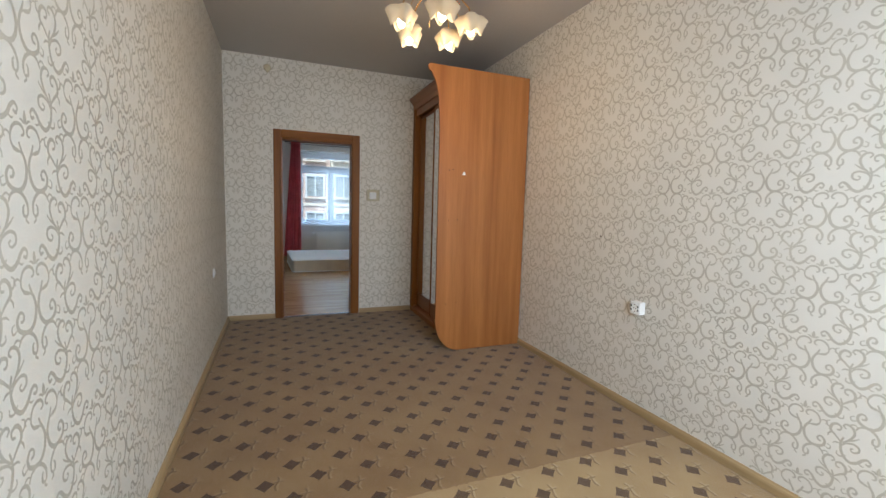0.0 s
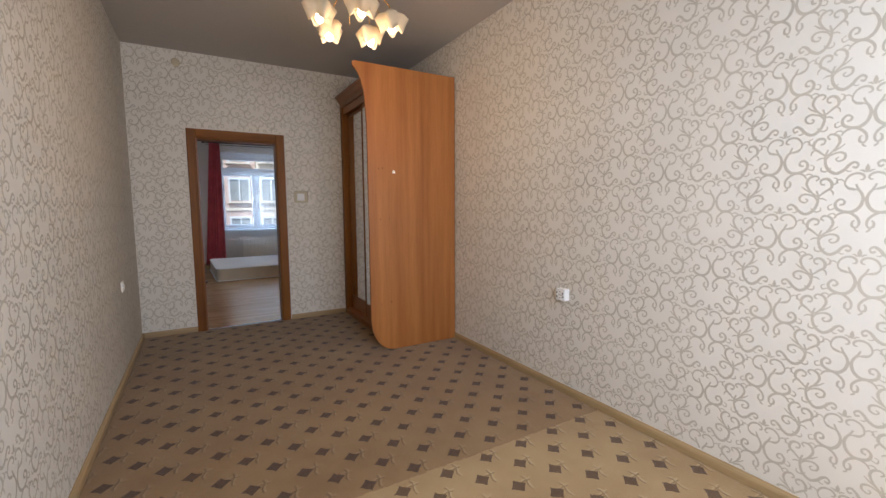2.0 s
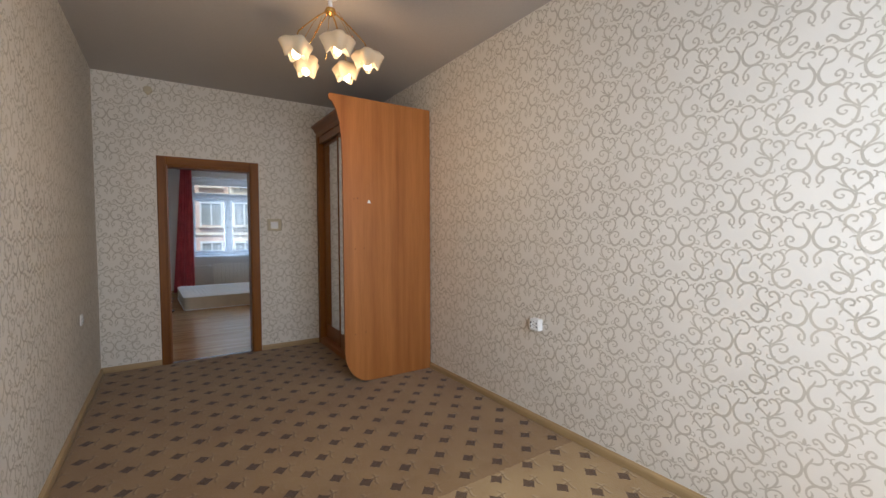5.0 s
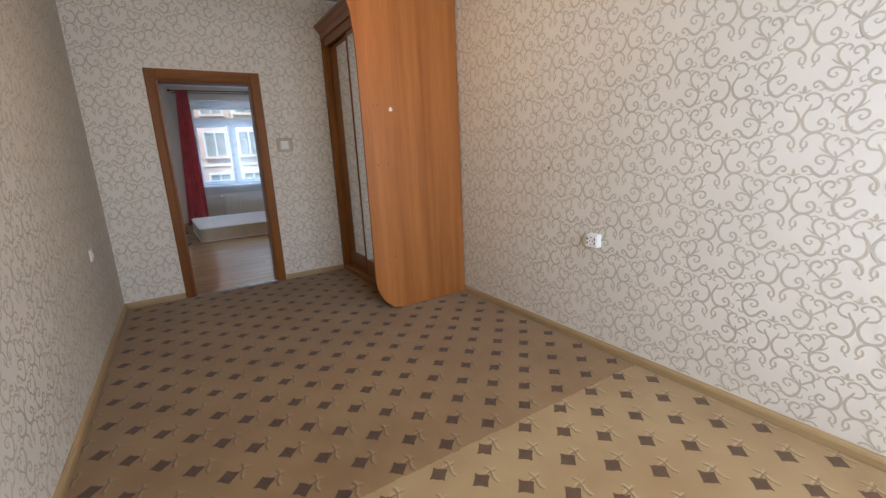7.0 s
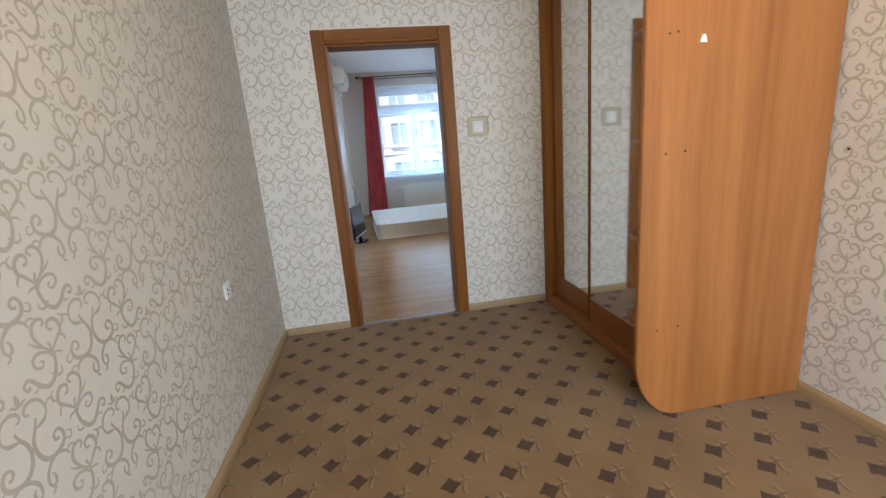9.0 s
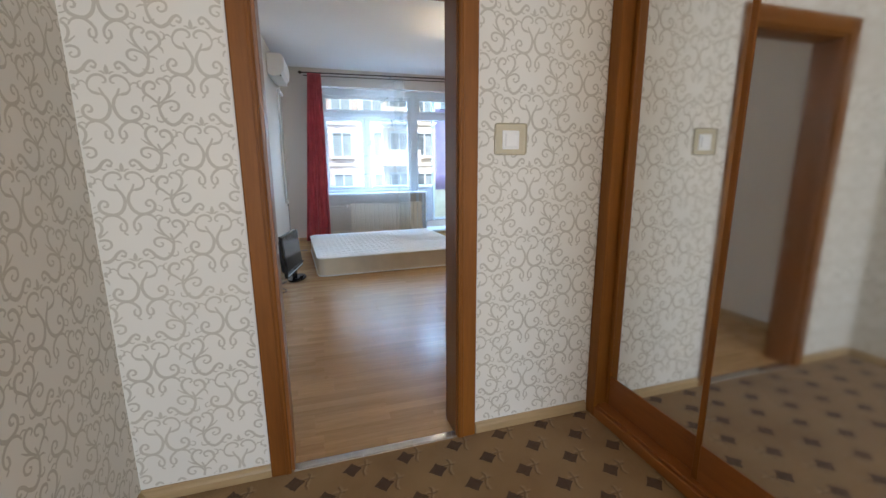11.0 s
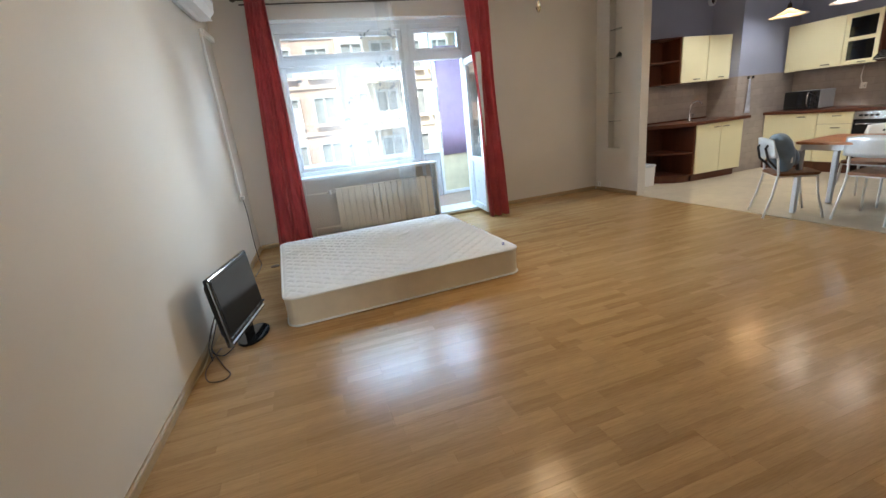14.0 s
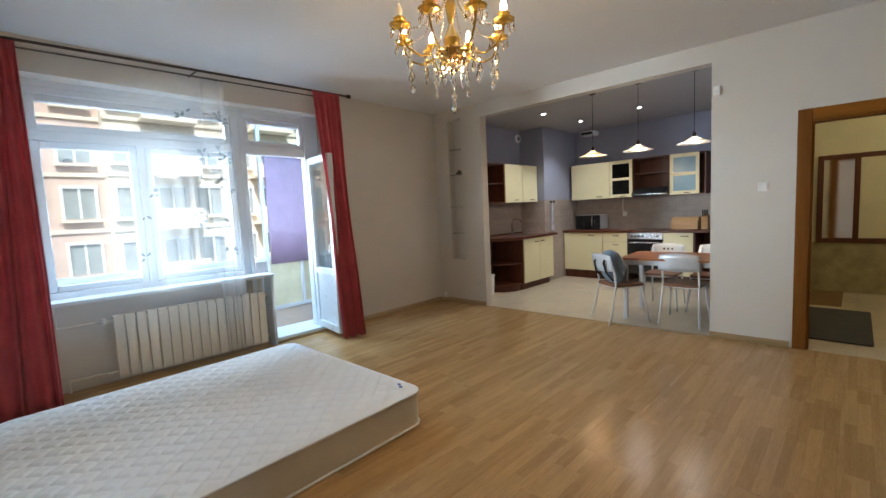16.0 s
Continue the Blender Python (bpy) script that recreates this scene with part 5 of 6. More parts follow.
def unit(name, y_hi, y_lo, z, label, cat, group=""):
    """A unit on the back wall: local x from its end by the shaft, local y into the wall."""
    return thing(name, pose(FX, y_hi, z, 0, 0, -90), label, cat, group)


def base_unit(y_hi, y_lo, fronts, label, mat=CREAM):
    w = y_hi - y_lo
    t = unit("base_cabinet", y_hi, y_lo, 0, label, "kitchen cabinet", "base cabinets on the back wall")
    part("body", bx(0, w, 0.02, 0.58, 0.15, 0.87), DARKW, t)
    part("plinth", bx(0, w, 0.05, 0.5, 0.0, 0.15), DARKW, t)
    for z0, z1, kind in fronts:
        d = part(kind, bx(0.003, w - 0.003, 0, 0.019, z0, z1, 0.003), mat, t, "cream " + kind)
        pull(pose(w * 0.55 if kind == "drawer" else w * 0.72, -0.001, z1 - 0.05, 0, 0, 180), d)
    return t


base_unit(5.455, 4.683, [(0.155, 0.865, "door")], "mahogany base cabinet with one cream door")
base_unit(4.680, 4.238, [(0.155, 0.46, "drawer"), (0.464, 0.70, "drawer"), (0.704, 0.865, "drawer")], "mahogany base cabinet with three cream drawers")
base_unit(3.648, 3.203, [(0.155, 0.865, "door")], "mahogany base cabinet with one cream door")
t = unit("base_cabinet", 3.20, 2.6, 0, "dark open mahogany base unit at the end", "kitchen cabinet", "base cabinets on the back wall")
part("side", bx(0, 0.02, 0.02, 0.58, 0.0, 0.87), DARKW, t)
part("back", bx(0.02, 0.6, 0.56, 0.58, 0.0, 0.87), DARKW, t)
for z in (0.12, 0.48):
    part("shelf", bx(0.021, 0.60, 0.03, 0.56, z, z + 0.018), DARKW, t)
ov = unit("built_in_oven", 4.235, 3.652, 0, "built-in steel oven with dark glass door", "oven")
part("body", bx(0.003, 0.580, 0.02, 0.56, 0.15, 0.865), BLACK, ov)
part("control_panel", bx(0.003, 0.580, 0, 0.02, 0.755, 0.865, 0.004), CHROME, ov, "steel control panel")
for x in (0.08, 0.14, 0.20, 0.26, 0.50):
    bm = lathe([(0.017, 0), (0.015, 0.02), (0.012, 0.024)], 12)
    bmesh.ops.rotate(bm, verts=bm.verts[:], cent=(0, 0, 0), matrix=Matrix.Rotation(radians(90), 3, "X"))
    bmesh.ops.translate(bm, verts=bm.verts[:], vec=(x, 0.0, 0.81))
    part("knob", bm, BLACK, ov)
dr = part("oven_door", bx(0.006, 0.577, -0.004, 0.02, 0.20, 0.748, 0.004), GLOSSB, ov, "dark glass oven door")
part("door_bar", tube([(0.05, -0.004, 0.70), (0.06, -0.04, 0.70), (0.52, -0.04, 0.70), (0.53, -0.004, 0.70)], 0.009, 8), CHROME, dr)
ct = thing("worktop", pose(FX - 0.02, 5.47, 0.87, 0, 0, -90), "long brown worktop along the back wall", "worktop")
part("slab", bx(0, 2.95, 0, 0.60, 0, 0.04, 0.004), DARKW, ct)
part("hob", bx(1.25, 1.80, 0.06, 0.54, 0.040, 0.046, 0.002), GLOSSB, ct)

# wall units on the back wall
UX = 8.72


def upper(y_hi, y_lo, label):
    t = thing("wall_cabinet", pose(UX, y_hi, 1.49, 0, 0, -90), label, "kitchen cabinet", "wall cabinets on the back wall")
    w = y_hi - y_lo
    part("side", bx(0, 0.018, 0.02, 0.325, 0, 0.68), DARKW, t)
    part("side", bx(w - 0.018, w, 0.02, 0.325, 0, 0.68), DARKW, t)
    part("top", bx(0.018, w - 0.018, 0.02, 0.325, 0.662, 0.68), DARKW, t)
    part("bottom", bx(0.018, w - 0.018, 0.02, 0.325, 0, 0.018), DARKW, t)
    part("back", bx(0.018, w - 0.018, 0.315, 0.325, 0.018, 0.662), DARKW, t)
    return t, w


t, w = upper(5.42, 4.66, "mahogany wall cabinet with a cream door")
d = part("door", bx(0.003, w - 0.003, 0, 0.019, 0.003, 0.677, 0.003), CREAM, t, "cream door")
pull(pose(w * 0.75, -0.001, 0.045, 0, 0, 180), d)


def glazed(t, w, m=None, pane=None):
    d = part("glazed_door", bx(0.003, 0.055, 0, 0.019, 0.003, 0.677, 0.003), CREAM, t, "cream frame door with bluish panes")
    if m:
        d.matrix_local = m
    for b in (bx(w - 0.055, w - 0.003, 0, 0.019, 0.003, 0.677, 0.003), bx(0.055, w - 0.055, 0, 0.019, 0.003, 0.065, 0.003), bx(0.055, w - 0.055, 0, 0.019, 0.615, 0.677, 0.003), bx(0.055, w - 0.055, 0, 0.019, 0.315, 0.365, 0.003)):
        part("door_rail", b, CREAM, d)
    for z0, z1 in ((0.065, 0.315), (0.365, 0.615)):
        part("pane", bx(0.055, w - 0.055, 0.008, 0.012, z0, z1), pane or TINT, d, "bluish glass pane")
    pull(pose(w * 0.6, -0.001, 0.03, 0, 0, 180), d, 0.09)


t, w = upper(4.658, 4.242, "mahogany wall cabinet with a glazed cream door")
glazed(t, w)
t, w = upper(4.240, 3.632, "open mahogany wall unit above the hood")
part("shelf", bx(0.019, w - 0.019, 0.03, 0.314, 0.40, 0.418), DARKW, t)
t, w = upper(3.630, 3.10, "mahogany wall cabinet with a glazed cream door ajar")
# This door's panes carry their blue reflection as colour.
glazed(t, 0.44, pose(0, -0.004, 0, 0, 0, 3), REFLBLUE)
hood = thing("cooker_hood", pose(UX, 4.235, 1.49, 0, 0, -90), "flat black cooker hood between the wall cabinets", "cooker hood")
part("body", slab([(-0.13, 0.02), (-0.13, 0.05), (0.02, 0.15), (0.30, 0.15), (0.30, 0.02)], "x", 0.02, 0.585, 0.004), BLACK, hood)
part("front_strip", bx(0.03, 0.575, -0.134, -0.128, 0.028, 0.042, 0.002), CHROME, hood)

# things on the worktops
mw = thing("microwave_oven", pose(8.62, 5.30, 0.912, 0, 0, -90), "black and silver microwave oven on the worktop", "microwave")
part("case", bx(0, 0.50, 0.02, 0.36, 0.01, 0.28, 0.008), SILVER, mw)
part("door", bx(0.004, 0.38, 0.0, 0.02, 0.012, 0.278, 0.005), GLOSSB, mw, "glossy black door")
part("door_handle", tube([(0.36, 0.0, 0.04), (0.36, -0.035, 0.08), (0.36, -0.04, 0.15), (0.36, -0.035, 0.22), (0.36, 0.0, 0.26)], 0.008, 8), CHROME, mw)
part("control_panel", bx(0.385, 0.496, 0.004, 0.02, 0.012, 0.278, 0.004), BLACK, mw)
so = socket(pose(KX - 0.012, 4.50, 1.19, 0, 0, 90), "white socket on the tiled splashback", WHITE)
part("cord", tube([(0.0, 0.02, 0.0), (0.03, 0.03, 0.12), (0.02, 0.02, 0.28)], 0.006, 6), WHITE, so)
bb = thing("bread_box", pose(8.80, 3.40, 0.912), "pale beech bread box on the worktop", "bread box")
part("box", slab([(-0.11, 0), (0.11, 0), (0.11, 0.20), (-0.02, 0.20), (-0.11, 0.12)], "y", -0.20, 0.20, 0.004), TANW, bb)
part("knob", bx(-0.13, -0.10, -0.02, 0.02, 0.05, 0.07, 0.004), TANW, bb)
kb = thing("knife_block", pose(8.82, 3.12, 0.912), "beech knife block with black handled knives", "knife block")
part("block", slab([(-0.05, 0), (0.06, 0), (0.03, 0.24), (-0.08, 0.20)], "y", -0.05, 0.05, 0.004), TANW, kb)
for y in (-0.03, 0.0, 0.03):
    part("knife_handle", tube([(-0.02, y, 0.21), (-0.05, y, 0.31)], 0.010, 8), BLACK, kb)
tw = thing("towel", pose(8.02, 5.466, 0), "checked kitchen towel hanging from a hook", "towel")
bm = bmesh.new()
g0 = [[bm.verts.new((0.10 * (u / 10 - 0.5) * (0.35 + 0.9 * k / 12), -0.02 - 0.012 * math.sin(u * 1.9) * k / 12, 1.46 - 0.52 * k / 12)) for u in range(11)] for k in range(13)]
for a, b in zip(g0, g0[1:]):
    for u in range(10):
        bm.faces.new((a[u], a[u + 1], b[u + 1], b[u]))
o = part("cloth", bm, TOWEL, tw, "", True)
o.modifiers.new("thickness", "SOLIDIFY").thickness = 0.004
for x in (-0.03, 0.07):
    part("hook", bx(x - 0.012, x + 0.012, -0.025, 0.0, 1.46, 1.50, 0.004), BLACK, tw)
bn = thing("waste_bin", pose(6.17, 5.66, 0), "white plastic bin on the kitchen floor", "bin")
part("tub", slab([(-0.12, 0.0), (0.12, 0.0), (0.14, 0.30), (-0.14, 0.30)], "y", -0.12, 0.12, 0.01), WHITE, bn)
part("lid", bx(-0.145, 0.145, -0.125, 0.125, 0.30, 0.335, 0.01, seg=2), PVC, bn)
vt = thing("wall_vent", pose(7.72, 5.99, 2.70, 90), "round dark wall vent in a white ring", "vent")
part("ring", lathe([(0.075, 0.0), (0.075, 0.03), (0.055, 0.05), (0.05, 0.02)], 24), PVC, vt)
part("grille", lathe([(0.05, 0.018), (0.048, 0.022)], 24), BLACK, vt)
vb = thing("vent_hood", pose(8.95, 5.12, 2.76), "white ventilation box under the kitchen ceiling", "vent")
part("box", bx(-0.16, 0.09, -0.13, 0.13, -0.03, 0.05, 0.01), PVC, vb)
part("slot", bx(-0.163, -0.158, -0.11, 0.11, -0.02, 0.03), BLACK, vb)

# ceiling spots and pendants
spot_pos = [(6.90, 4.92), (7.97, 4.83), (7.82, 3.79)]
for x, y in spot_pos:
    t = thing("ceiling_spot", pose(x, y, HK), "recessed ceiling spot, lit", "ceiling spot", "kitchen ceiling spots")
    part("ring", lathe([(0.055, 0.0), (0.055, -0.006), (0.040, -0.010), (0.036, -0.002)], 24), CHROME, t)
    part("lens", lathe([(0.035, -0.003), (0.034, -0.006)], 24), SPOTLIT, t, "lit spot lens")
    lamp("kitchen_spot_light", "SPOT", (x, y, HK - 0.02), 36, (0.90, 0.94, 1.0), 0.04, (x, y, 0))
SHADEM = glass("clear glass lamp disc", (0.97, 0.96, 0.92), 0.25)
pend = None
for i, y in enumerate((3.88, 3.30, 2.69)):
    t = thing("pendant_lamp", pose(6.38, y, HK), "pendant lamp with wide frosted glass disc, lit", "pendant lamp", "pendant lamps over the table")
    part("rose", lathe([(0.045, 0), (0.04, -0.02), (0.008, -0.03)], 20), IRON, t)
    part("cord", tube([(0, 0, -0.03), (0, 0, -0.70)], 0.003, 6), BLACK, t)
    part("holder", lathe([(0.010, -0.69), (0.020, -0.71), (0.024, -0.75), (0.016, -0.755)], 14), IRON, t)
    part("shade", lathe([(0.022, -0.745), (0.05, -0.765), (0.11, -0.795), (0.175, -0.815), (0.178, -0.820), (0.11, -0.803), (0.05, -0.773), (0.020, -0.752)], 32, cap=False), FROST, t, "wide shallow frosted glass shade", True)
    part("bulb", lathe([(0.010, -0.755), (0.022, -0.775), (0.024, -0.795), (0.014, -0.812), (0.002, -0.816)], 14), BULB if i == 0 else glow("lit cool bulb", (1.0, 0.95, 0.85), 22), t, "lit bulb", True)
    lamp("pendant_light", "POINT", (6.38, y, HK - 0.85), 5, (1.0, 0.62, 0.32) if i == 0 else (1.0, 0.90, 0.76), 0.04)

# ---- table and chairs ----
tb = thing("dining_table", pose(6.32, 2.78, 0, 0, 0, 4), "dining table with reddish top and grey metal legs", "table")
part("tabletop", slab(rounded(0.38, 0.60, 0.06), "z", 0.725, 0.75, 0.004), TABLEW, tb)
part("apron", bx(-0.33, 0.33, 0.535, 0.555, 0.665, 0.724, 0.003), SILVER, tb)
part("apron", bx(-0.33, 0.33, -0.555, -0.535, 0.665, 0.724, 0.003), SILVER, tb)
part("apron", bx(-0.335, -0.315, -0.535, 0.535, 0.665, 0.724, 0.003), SILVER, tb)
part("apron", bx(0.315, 0.335, -0.535, 0.535, 0.665, 0.724, 0.003), SILVER, tb)
for sx in (-1, 1):
    for sy in (-1, 1):
        part("leg", bx(sx * 0.325 - 0.025, sx * 0.325 + 0.025, sy * 0.545 - 0.025, sy * 0.545 + 0.025, 0, 0.664, 0.008), SILVER, tb)


def chair(m, back_mat, back_label, label):
    """A tube-frame chair that faces local +x."""
    c = thing("dining_chair", m, label, "chair", "chairs round the table")
    for s in (-1, 1):
        part("rear_leg", tube([(-0.27, s * 0.205, 0.002), (-0.21, s * 0.19, 0.22), (-0.17, s * 0.18, 0.44), (-0.19, s * 0.18, 0.60), (-0.245, s * 0.17, 0.77)], 0.012, 8), TUBE, c, "", True)
        part("front_leg", tube([(0.24, s * 0.215, 0.002), (0.18, s * 0.19, 0.25), (0.16, s * 0.18, 0.43)], 0.012, 8), TUBE, c, "", True)
    part("seat", slab(rounded(0.20, 0.20, 0.07), "z", 0.435, 0.462, 0.006), SEATW, c, "brown wooden seat")
    part("seat_frame", tube([(0.16, -0.17, 0.425), (0.16, 0.17, 0.425), (-0.16, 0.17, 0.425), (-0.16, -0.17, 0.425), (0.16, -0.17, 0.425)], 0.009, 8), TUBE, c)
    bm = bmesh.new()
    rows = []
    for k in range(6):
        z = 0.625 + 0.175 * k / 5
        rows.append([bm.verts.new((-0.215 - 0.03 * k / 5 - 0.035 * math.cos(math.pi * (u / 12 - 0.5)), 0.215 * (u / 6 - 1) * (1 - 0.10 * (k / 5) ** 2), z + (0.02 * math.cos(math.pi * (u / 12 - 0.5)) if k == 5 else 0) - (0.012 * math.cos(math.pi * (u / 12 - 0.5)) if k == 0 else 0))) for u in range(13)])
    for a, b in zip(rows, rows[1:]):
        for u in range(12):
            bm.faces.new((a[u], a[u + 1], b[u + 1], b[u]))
    o = part("backrest", bm, back_mat, c, back_label, True)
    o.modifiers.new("thickness", "SOLIDIFY").thickness = 0.010
    for y in (-0.05, 0.0, 0.05):
        bm = lathe([(0.012, -0.003), (0.012, 0.003)], 12)
        bmesh.ops.rotate(bm, verts=bm.verts[:], cent=(0, 0, 0), matrix=Matrix.Rotation(radians(90), 3, "Y"))
        bmesh.ops.translate(bm, verts=bm.verts[:], vec=(-0.2445 if back_mat is WHITE else -0.255, y, 0.745))
        part("grip_hole", bm, BLACK, o)
    return c


chair(pose(5.90, 3.34, 0, 0, 0, -36), SILVER, "grey curved backrest", "steel tube chair with grey back and a backpack on it")
chair(pose(6.20, 2.735, 0, 0, 0, 2), SILVER, "grey curved backrest", "steel tube chair with grey back and brown seat")
chair(pose(6.86, 3.16, 0, 0, 0, 183), WHITE, "white curved backrest with grip holes", "steel tube chair with white back behind the table")
chair(pose(6.90, 2.62, 0, 0, 0, 178), WHITE, "white curved backrest with grip holes", "steel tube chair with white back behind the table")
bp = thing("backpack", pose(5.90, 3.34, 0.462, 0, 0, -36) @ pose(-0.07, -0.02, 0, 0, -14, 0), "grey blue backpack leaning on a chair seat", "backpack")
bm = bmesh.new()
bmesh.ops.create_uvsphere(bm, u_segments=24, v_segments=16, radius=1)
for v in bm.verts:
    x, y, z = v.co
    s = 1 + 0.06 * noise.noise((x * 2, y * 2, z * 2))
    v.co = (0.11 * x * s, 0.165 * math.copysign(abs(y) ** 0.75, y) * s, 0.20 + 0.20 * math.copysign(abs(z) ** 0.8, z) * s)
part("bag", bm, DENIM, bp, "", True)
bm = bmesh.new()
bmesh.ops.create_uvsphere(bm, u_segments=16, v_segments=10, radius=1)
for v in bm.verts:
    v.co = (0.09 + 0.05 * v.co.x, 0.12 * v.co.y, 0.13 + 0.10 * v.co.z)
part("pocket", bm, DENIM, bp, "", True)
for s in (-1, 1):
    part("strap", tube([(-0.07, s * 0.07, 0.36), (-0.15, s * 0.10, 0.30), (-0.15, s * 0.11, 0.18), (-0.08, s * 0.09, 0.06)], 0.012, 8), BLACK, bp)
part("trim_band", tube([(0.02, -0.165, 0.10), (0.09, -0.10, 0.28), (0.07, 0.05, 0.37), (0.0, 0.14, 0.33)], 0.007, 6), WHITE, bp)

# ---- hall ----
wall("wall_hall_far", (9.0, -0.15), (9.0, 2.10), -0.1, HK, OLIVE, label="cream hall wall")
wall("wall_hall_near", (9.1, 0.0), (6.03, 0.0), 0.15, HK, OLIVE, label="cream hall wall")
setting(part("wall_hall_side", bx(5.97, 9.0, 2.09, 2.10, 0, HK), OLIVE))
setting(part("hall_dado", bx(8.985, 9.0, 0.0, 2.09, 0, 0.70), DADO), "stone lower wall of the hall")
setting(part("ceiling_hall", slab([(5.97, -0.2), (9.3, -0.2), (9.3, 2.12), (5.85, 2.12)], "z", HK, HK + 0.12), CEIL2))
setting(part("hall_floor_inlay", bx(7.90, 8.98, 1.46, 1.80, -0.001, 0.003), plain("brown floor tile", (0.20, 0.11, 0.04), 0.4, 0, 0.2)))
mt = thing("door_mat", pose(6.95, 1.48, 0), "dark charcoal mat on the hall floor", "mat")
part("matting", slab(rounded(0.75, 0.27, 0.03), "z", 0.0, 0.012, 0.004), MATC, mt)
mi = thing("hall_mirror", pose(8.985, 1.35, 0.70), "dark-framed hall mirror with two panes on the wall", "mirror")
for b in (bx(-0.03, 0, 0.355, 0.42, 0, 1.22, 0.005), bx(-0.03, 0, -0.015, 0.045, 0, 1.22, 0.005), bx(-0.03, 0, -0.42, -0.355, 0, 1.22, 0.005)):
    part("frame_stile", b, DARKW, mi)
for z in (0.0, 1.155):
    part("frame_rail", bx(-0.028, 0, 0.045, 0.355, z, z + 0.065, 0.005), DARKW, mi)
    part("frame_rail", bx(-0.028, 0, -0.355, -0.015, z, z + 0.065, 0.005), DARKW, mi)
part("pane", bx(-0.012, -0.006, 0.045, 0.355, 0.065, 1.155), MIRROR, mi)
# The second pane's light beige reflection, put in as an opaque sheet.
part("cream_panel", bx(-0.012, -0.006, -0.355, -0.015, 0.065, 1.155), OLIVE, mi)

# Unseen lamp, added because the hall needs a light source.
hl = thing("hall_ceiling_lamp", pose(7.5, 0.75, HK), "round white ceiling lamp, lit, added out of view to light the hall", "ceiling lamp")
part("base", lathe([(0.12, 0), (0.12, -0.02), (0.10, -0.025)], 24), WHITE, hl)
part("dome", lathe([(0.115, -0.021), (0.105, -0.06), (0.07, -0.085), (0.02, -0.095)], 24), glow("lit opal dome", (1.0, 0.85, 0.60), 5), hl, "lit opal glass dome", True)
lamp("hall_light", "POINT", (7.5, 0.75, HK - 0.2), 11, (1.0, 0.84, 0.56), 0.1)

# ---- outside ----
GROUND = plain("courtyard ground", (0.10, 0.10, 0.09), 0.9, 0, 0.2, 0.3)
setting(part("ground", bx(-900, 900, 8.5, 1500, -9.2, -9.0), GROUND))
STUCCO = plain("pale weathered stucco", (0.74, 0.69, 0.60), 0.9, 0, 0.16, 0.6, 0.4, 20)
BRICKP = plain("red brick facade", (0.58, 0.45, 0.40), 0.9, 0, 0.2, 1.0, 0.4, 30)
DARKG = plain("dark window glass", (0.30, 0.35, 0.38), 0.1, 0, 0.2, 2)
ROOF = plain("metal roof", (0.25, 0.22, 0.20), 0.6, 0.3, 0.1)


def house(name, x0, x1, y, z1, mat, cols, rows, label, every=3):
    h = thing(name, pose((x0 + x1) / 2, y, -9.0), label, "building")
    w, ht = x1 - x0, z1 + 9.0
    part("facade", bx(-w / 2, w / 2, 0, 10, 0, ht), mat, h)
    part("roof", slab([(-0.6, ht), (5, ht + 2.2), (10.6, ht)], "x", -w / 2 - 0.3, w / 2 + 0.3), ROOF, h)
    part("cornice", bx(-w / 2 - 0.2, w / 2 + 0.2, -0.5, 0, ht - 0.5, ht - 0.05, 0.05), STUCCO, h)
    for r in range(rows):
        part("string_course", bx(-w / 2, w / 2, -0.08, 0, 2.2 + 2.9 * r - 0.75, 2.2 + 2.9 * r - 0.55), STUCCO, h)
        for c in range(cols):
            cx, cz = -w / 2 + (c + 0.5) * w / cols, 2.2 + 2.9 * r
            o = part("window", bx(cx - 0.65, cx + 0.65, -0.03, 0.0, cz, cz + 1.6), DARKG, h)
            part("window_frame", bx(cx - 0.75, cx - 0.62, -0.12, 0, cz - 0.1, cz + 1.7), PVC, o)
            part("window_frame", bx(cx + 0.62, cx + 0.75, -0.12, 0, cz - 0.1, cz + 1.7), PVC, o)
            part("window_frame", bx(cx - 0.62, cx + 0.62, -0.12, 0, cz + 1.55, cz + 1.7), PVC, o)
            part("window_sill", bx(cx - 0.8, cx + 0.8, -0.25, 0, cz - 0.2, cz - 0.1), STUCCO, o)
            part("mullion", bx(cx - 0.05, cx + 0.05, -0.10, -0.03, cz, cz + 1.55), PVC, o)
            if c % every == 1:
                b = part("balcony", bx(cx - 1.3, cx + 1.3, -1.2, 0, cz - 0.75, cz - 0.6), STUCCO, h)
                part("railing", bx(cx - 1.3, cx + 1.3, -1.2, -1.15, cz - 0.6, cz + 0.35), mat, b)
    return h


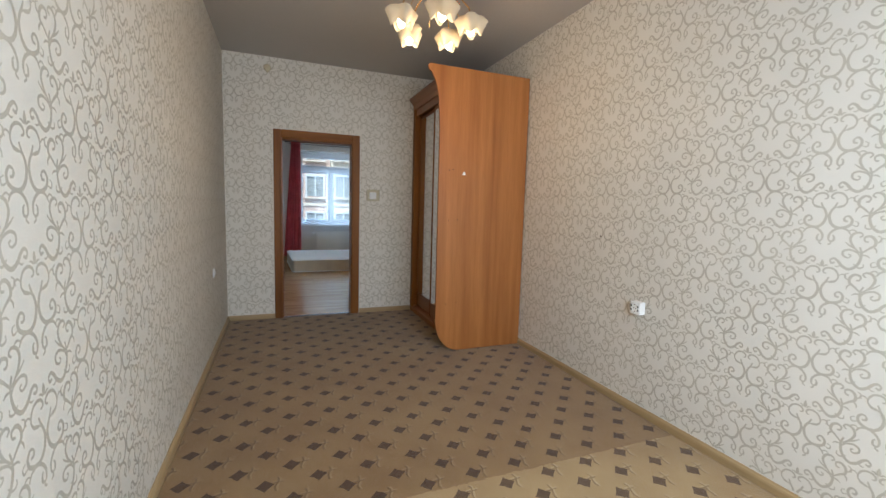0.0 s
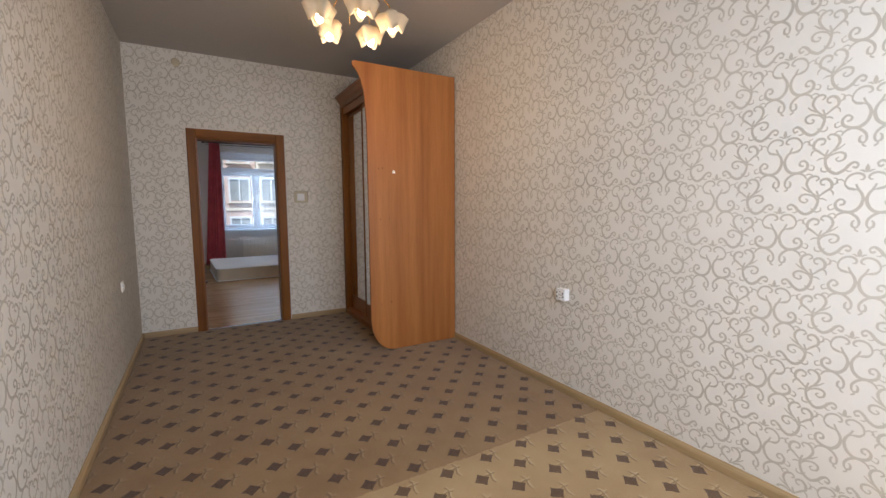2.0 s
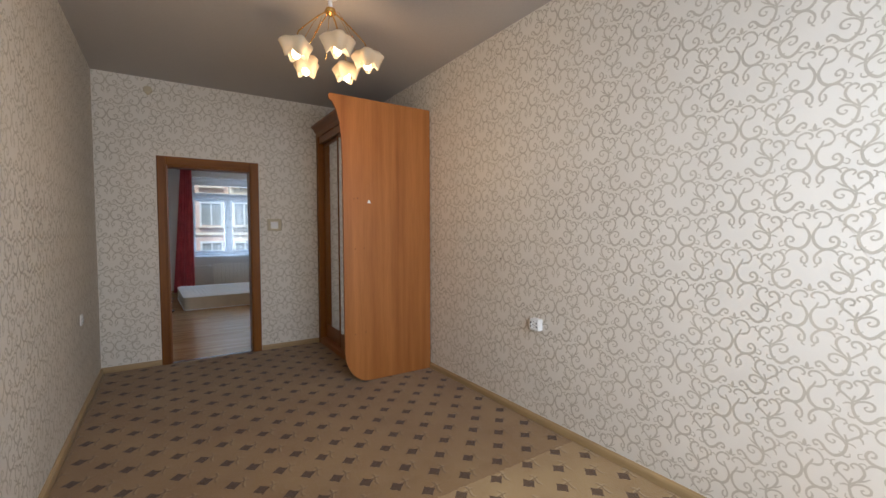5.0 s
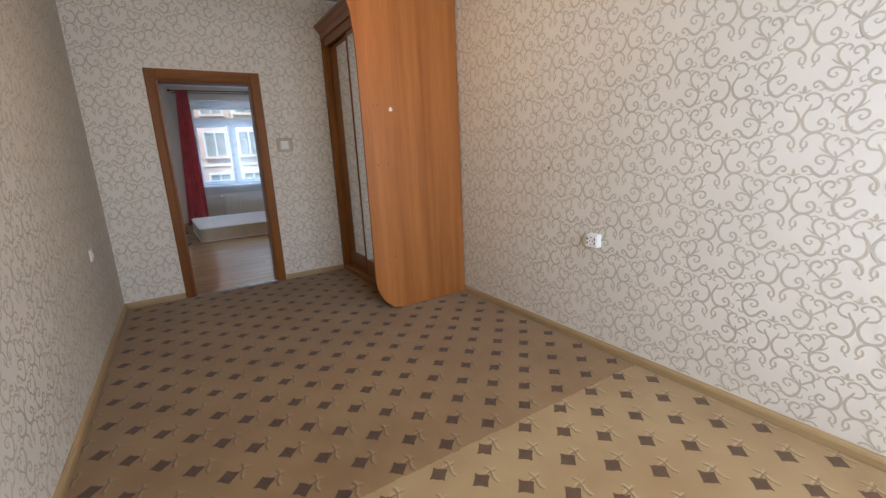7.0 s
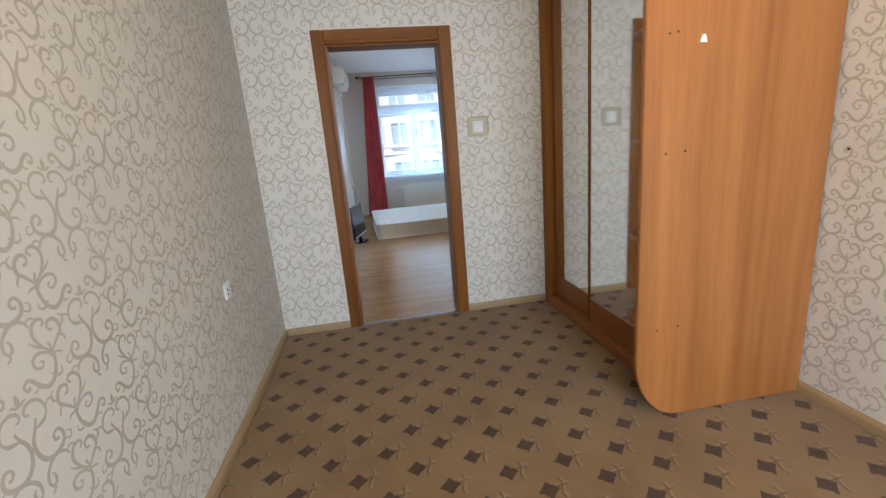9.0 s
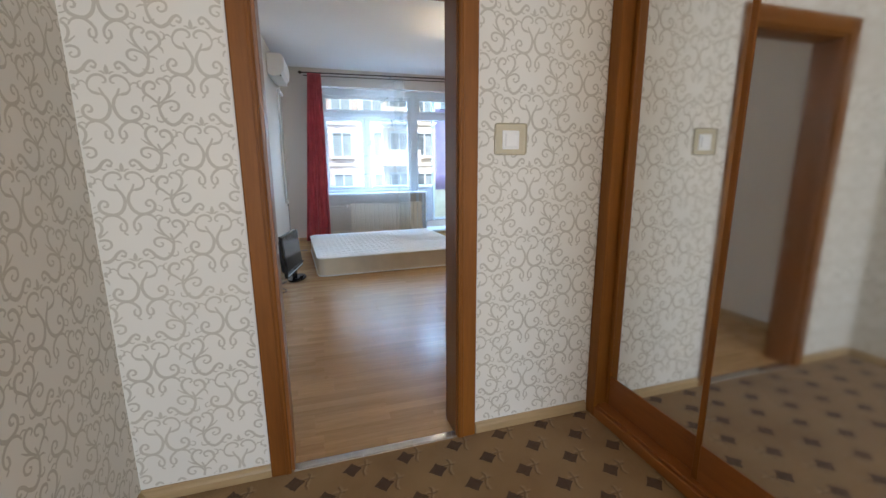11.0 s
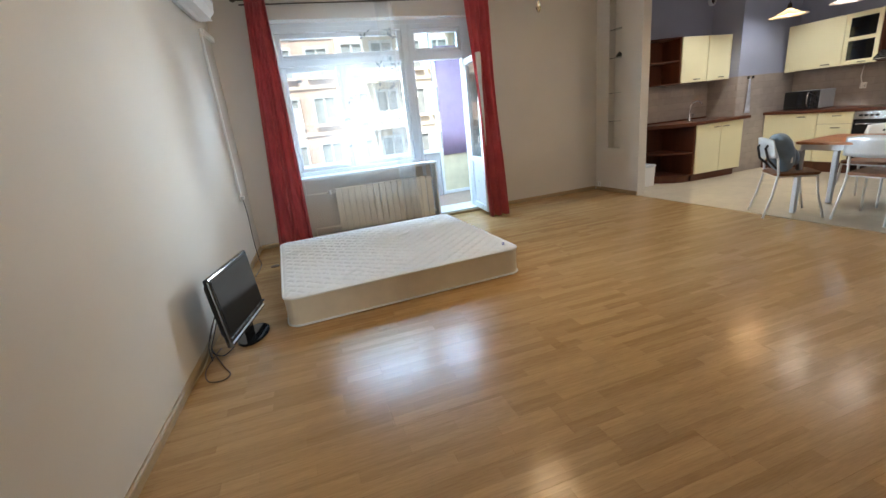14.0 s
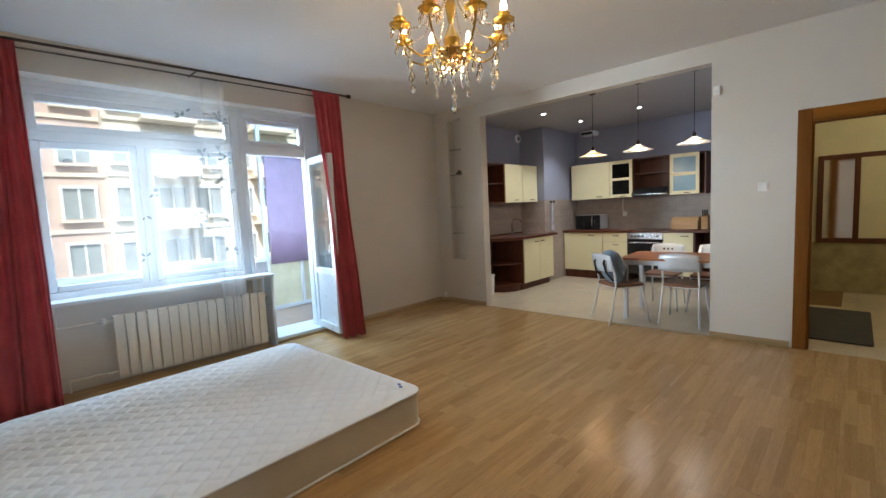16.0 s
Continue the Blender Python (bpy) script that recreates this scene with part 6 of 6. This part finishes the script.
house("apartment_building", -16, 4.4, 30, 13.5, BRICKP, 9, 7, "red brick apartment house across the courtyard", 5)
house("apartment_building", 4.4, 27, 29, 13.0, STUCCO, 12, 7, "pale stucco apartment house across the courtyard", 3)
house("apartment_building", 27, 48, 20, 6.0, BRICKP, 6, 4, "red brick house wing across the courtyard", 4)

# ---- laminate boards, last ----
floor2 = setting(thing("floor_laminate", pose(0, 0, 0), "", ""), "oak strip laminate floor")


def board_mesh(w, d, skew0=0.0, skew1=0.0):
    """One board: top with a fine chamfer all round; its ends may be cut askew to meet a wall."""
    c, h = 0.0003, 0.008
    lo = [(0, 0, -h), (w, 0, -h), (w + skew1, d, -h), (skew0, d, -h), (0, 0, -c), (w, 0, -c), (w + skew1, d, -c), (skew0, d, -c)]
    hi = [(c, c, 0), (w - c, c, 0), (w + skew1 - c, d - c, 0), (skew0 + c, d - c, 0)]
    f = [(8, 9, 10, 11), (4, 5, 9, 8), (5, 6, 10, 9), (6, 7, 11, 10), (7, 4, 8, 11), (0, 1, 5, 4), (1, 2, 6, 5), (2, 3, 7, 6), (3, 0, 4, 7)]
    me = bpy.data.meshes.new("plank")
    me.from_pydata(lo + hi, [], f)
    me.materials.append(LAMINATE)
    return me


BW, BL = 0.193, 1.285
full = board_mesh(BL - 0.0005, BW - 0.0004)
rnd = random.Random(11)
y, row = 0.02, 0
while y < 6.08:
    xl = A[0] + (B[0] - A[0]) / (B[1] - A[1]) * (y - A[1])
    xr = D[0] + (C[0] - D[0]) / (C[1] - D[1]) * (y - D[1])
    if y < 0.14:
        xl, xr = 0.0, 5.9
    dl = (B[0] - A[0]) / (B[1] - A[1]) * BW
    drr = (C[0] - D[0]) / (C[1] - D[1]) * BW
    x = xl - rnd.uniform(0.1, 1.15)
    while x < xr:
        x0, x1 = max(x, xl), min(x + BL, xr)
        if x1 - x0 > 0.02:
            if x0 == x and x1 == x + BL:
                me = full
            else:
                me = board_mesh(x1 - x0 - 0.0005, BW - 0.0004, dl if x0 == xl else 0, drr if x1 == xr else 0)
            o = new("plank", me)
            o.parent = floor2
            o.location = (x0, y, 0)
        x += BL
    y += BW
    row += 1
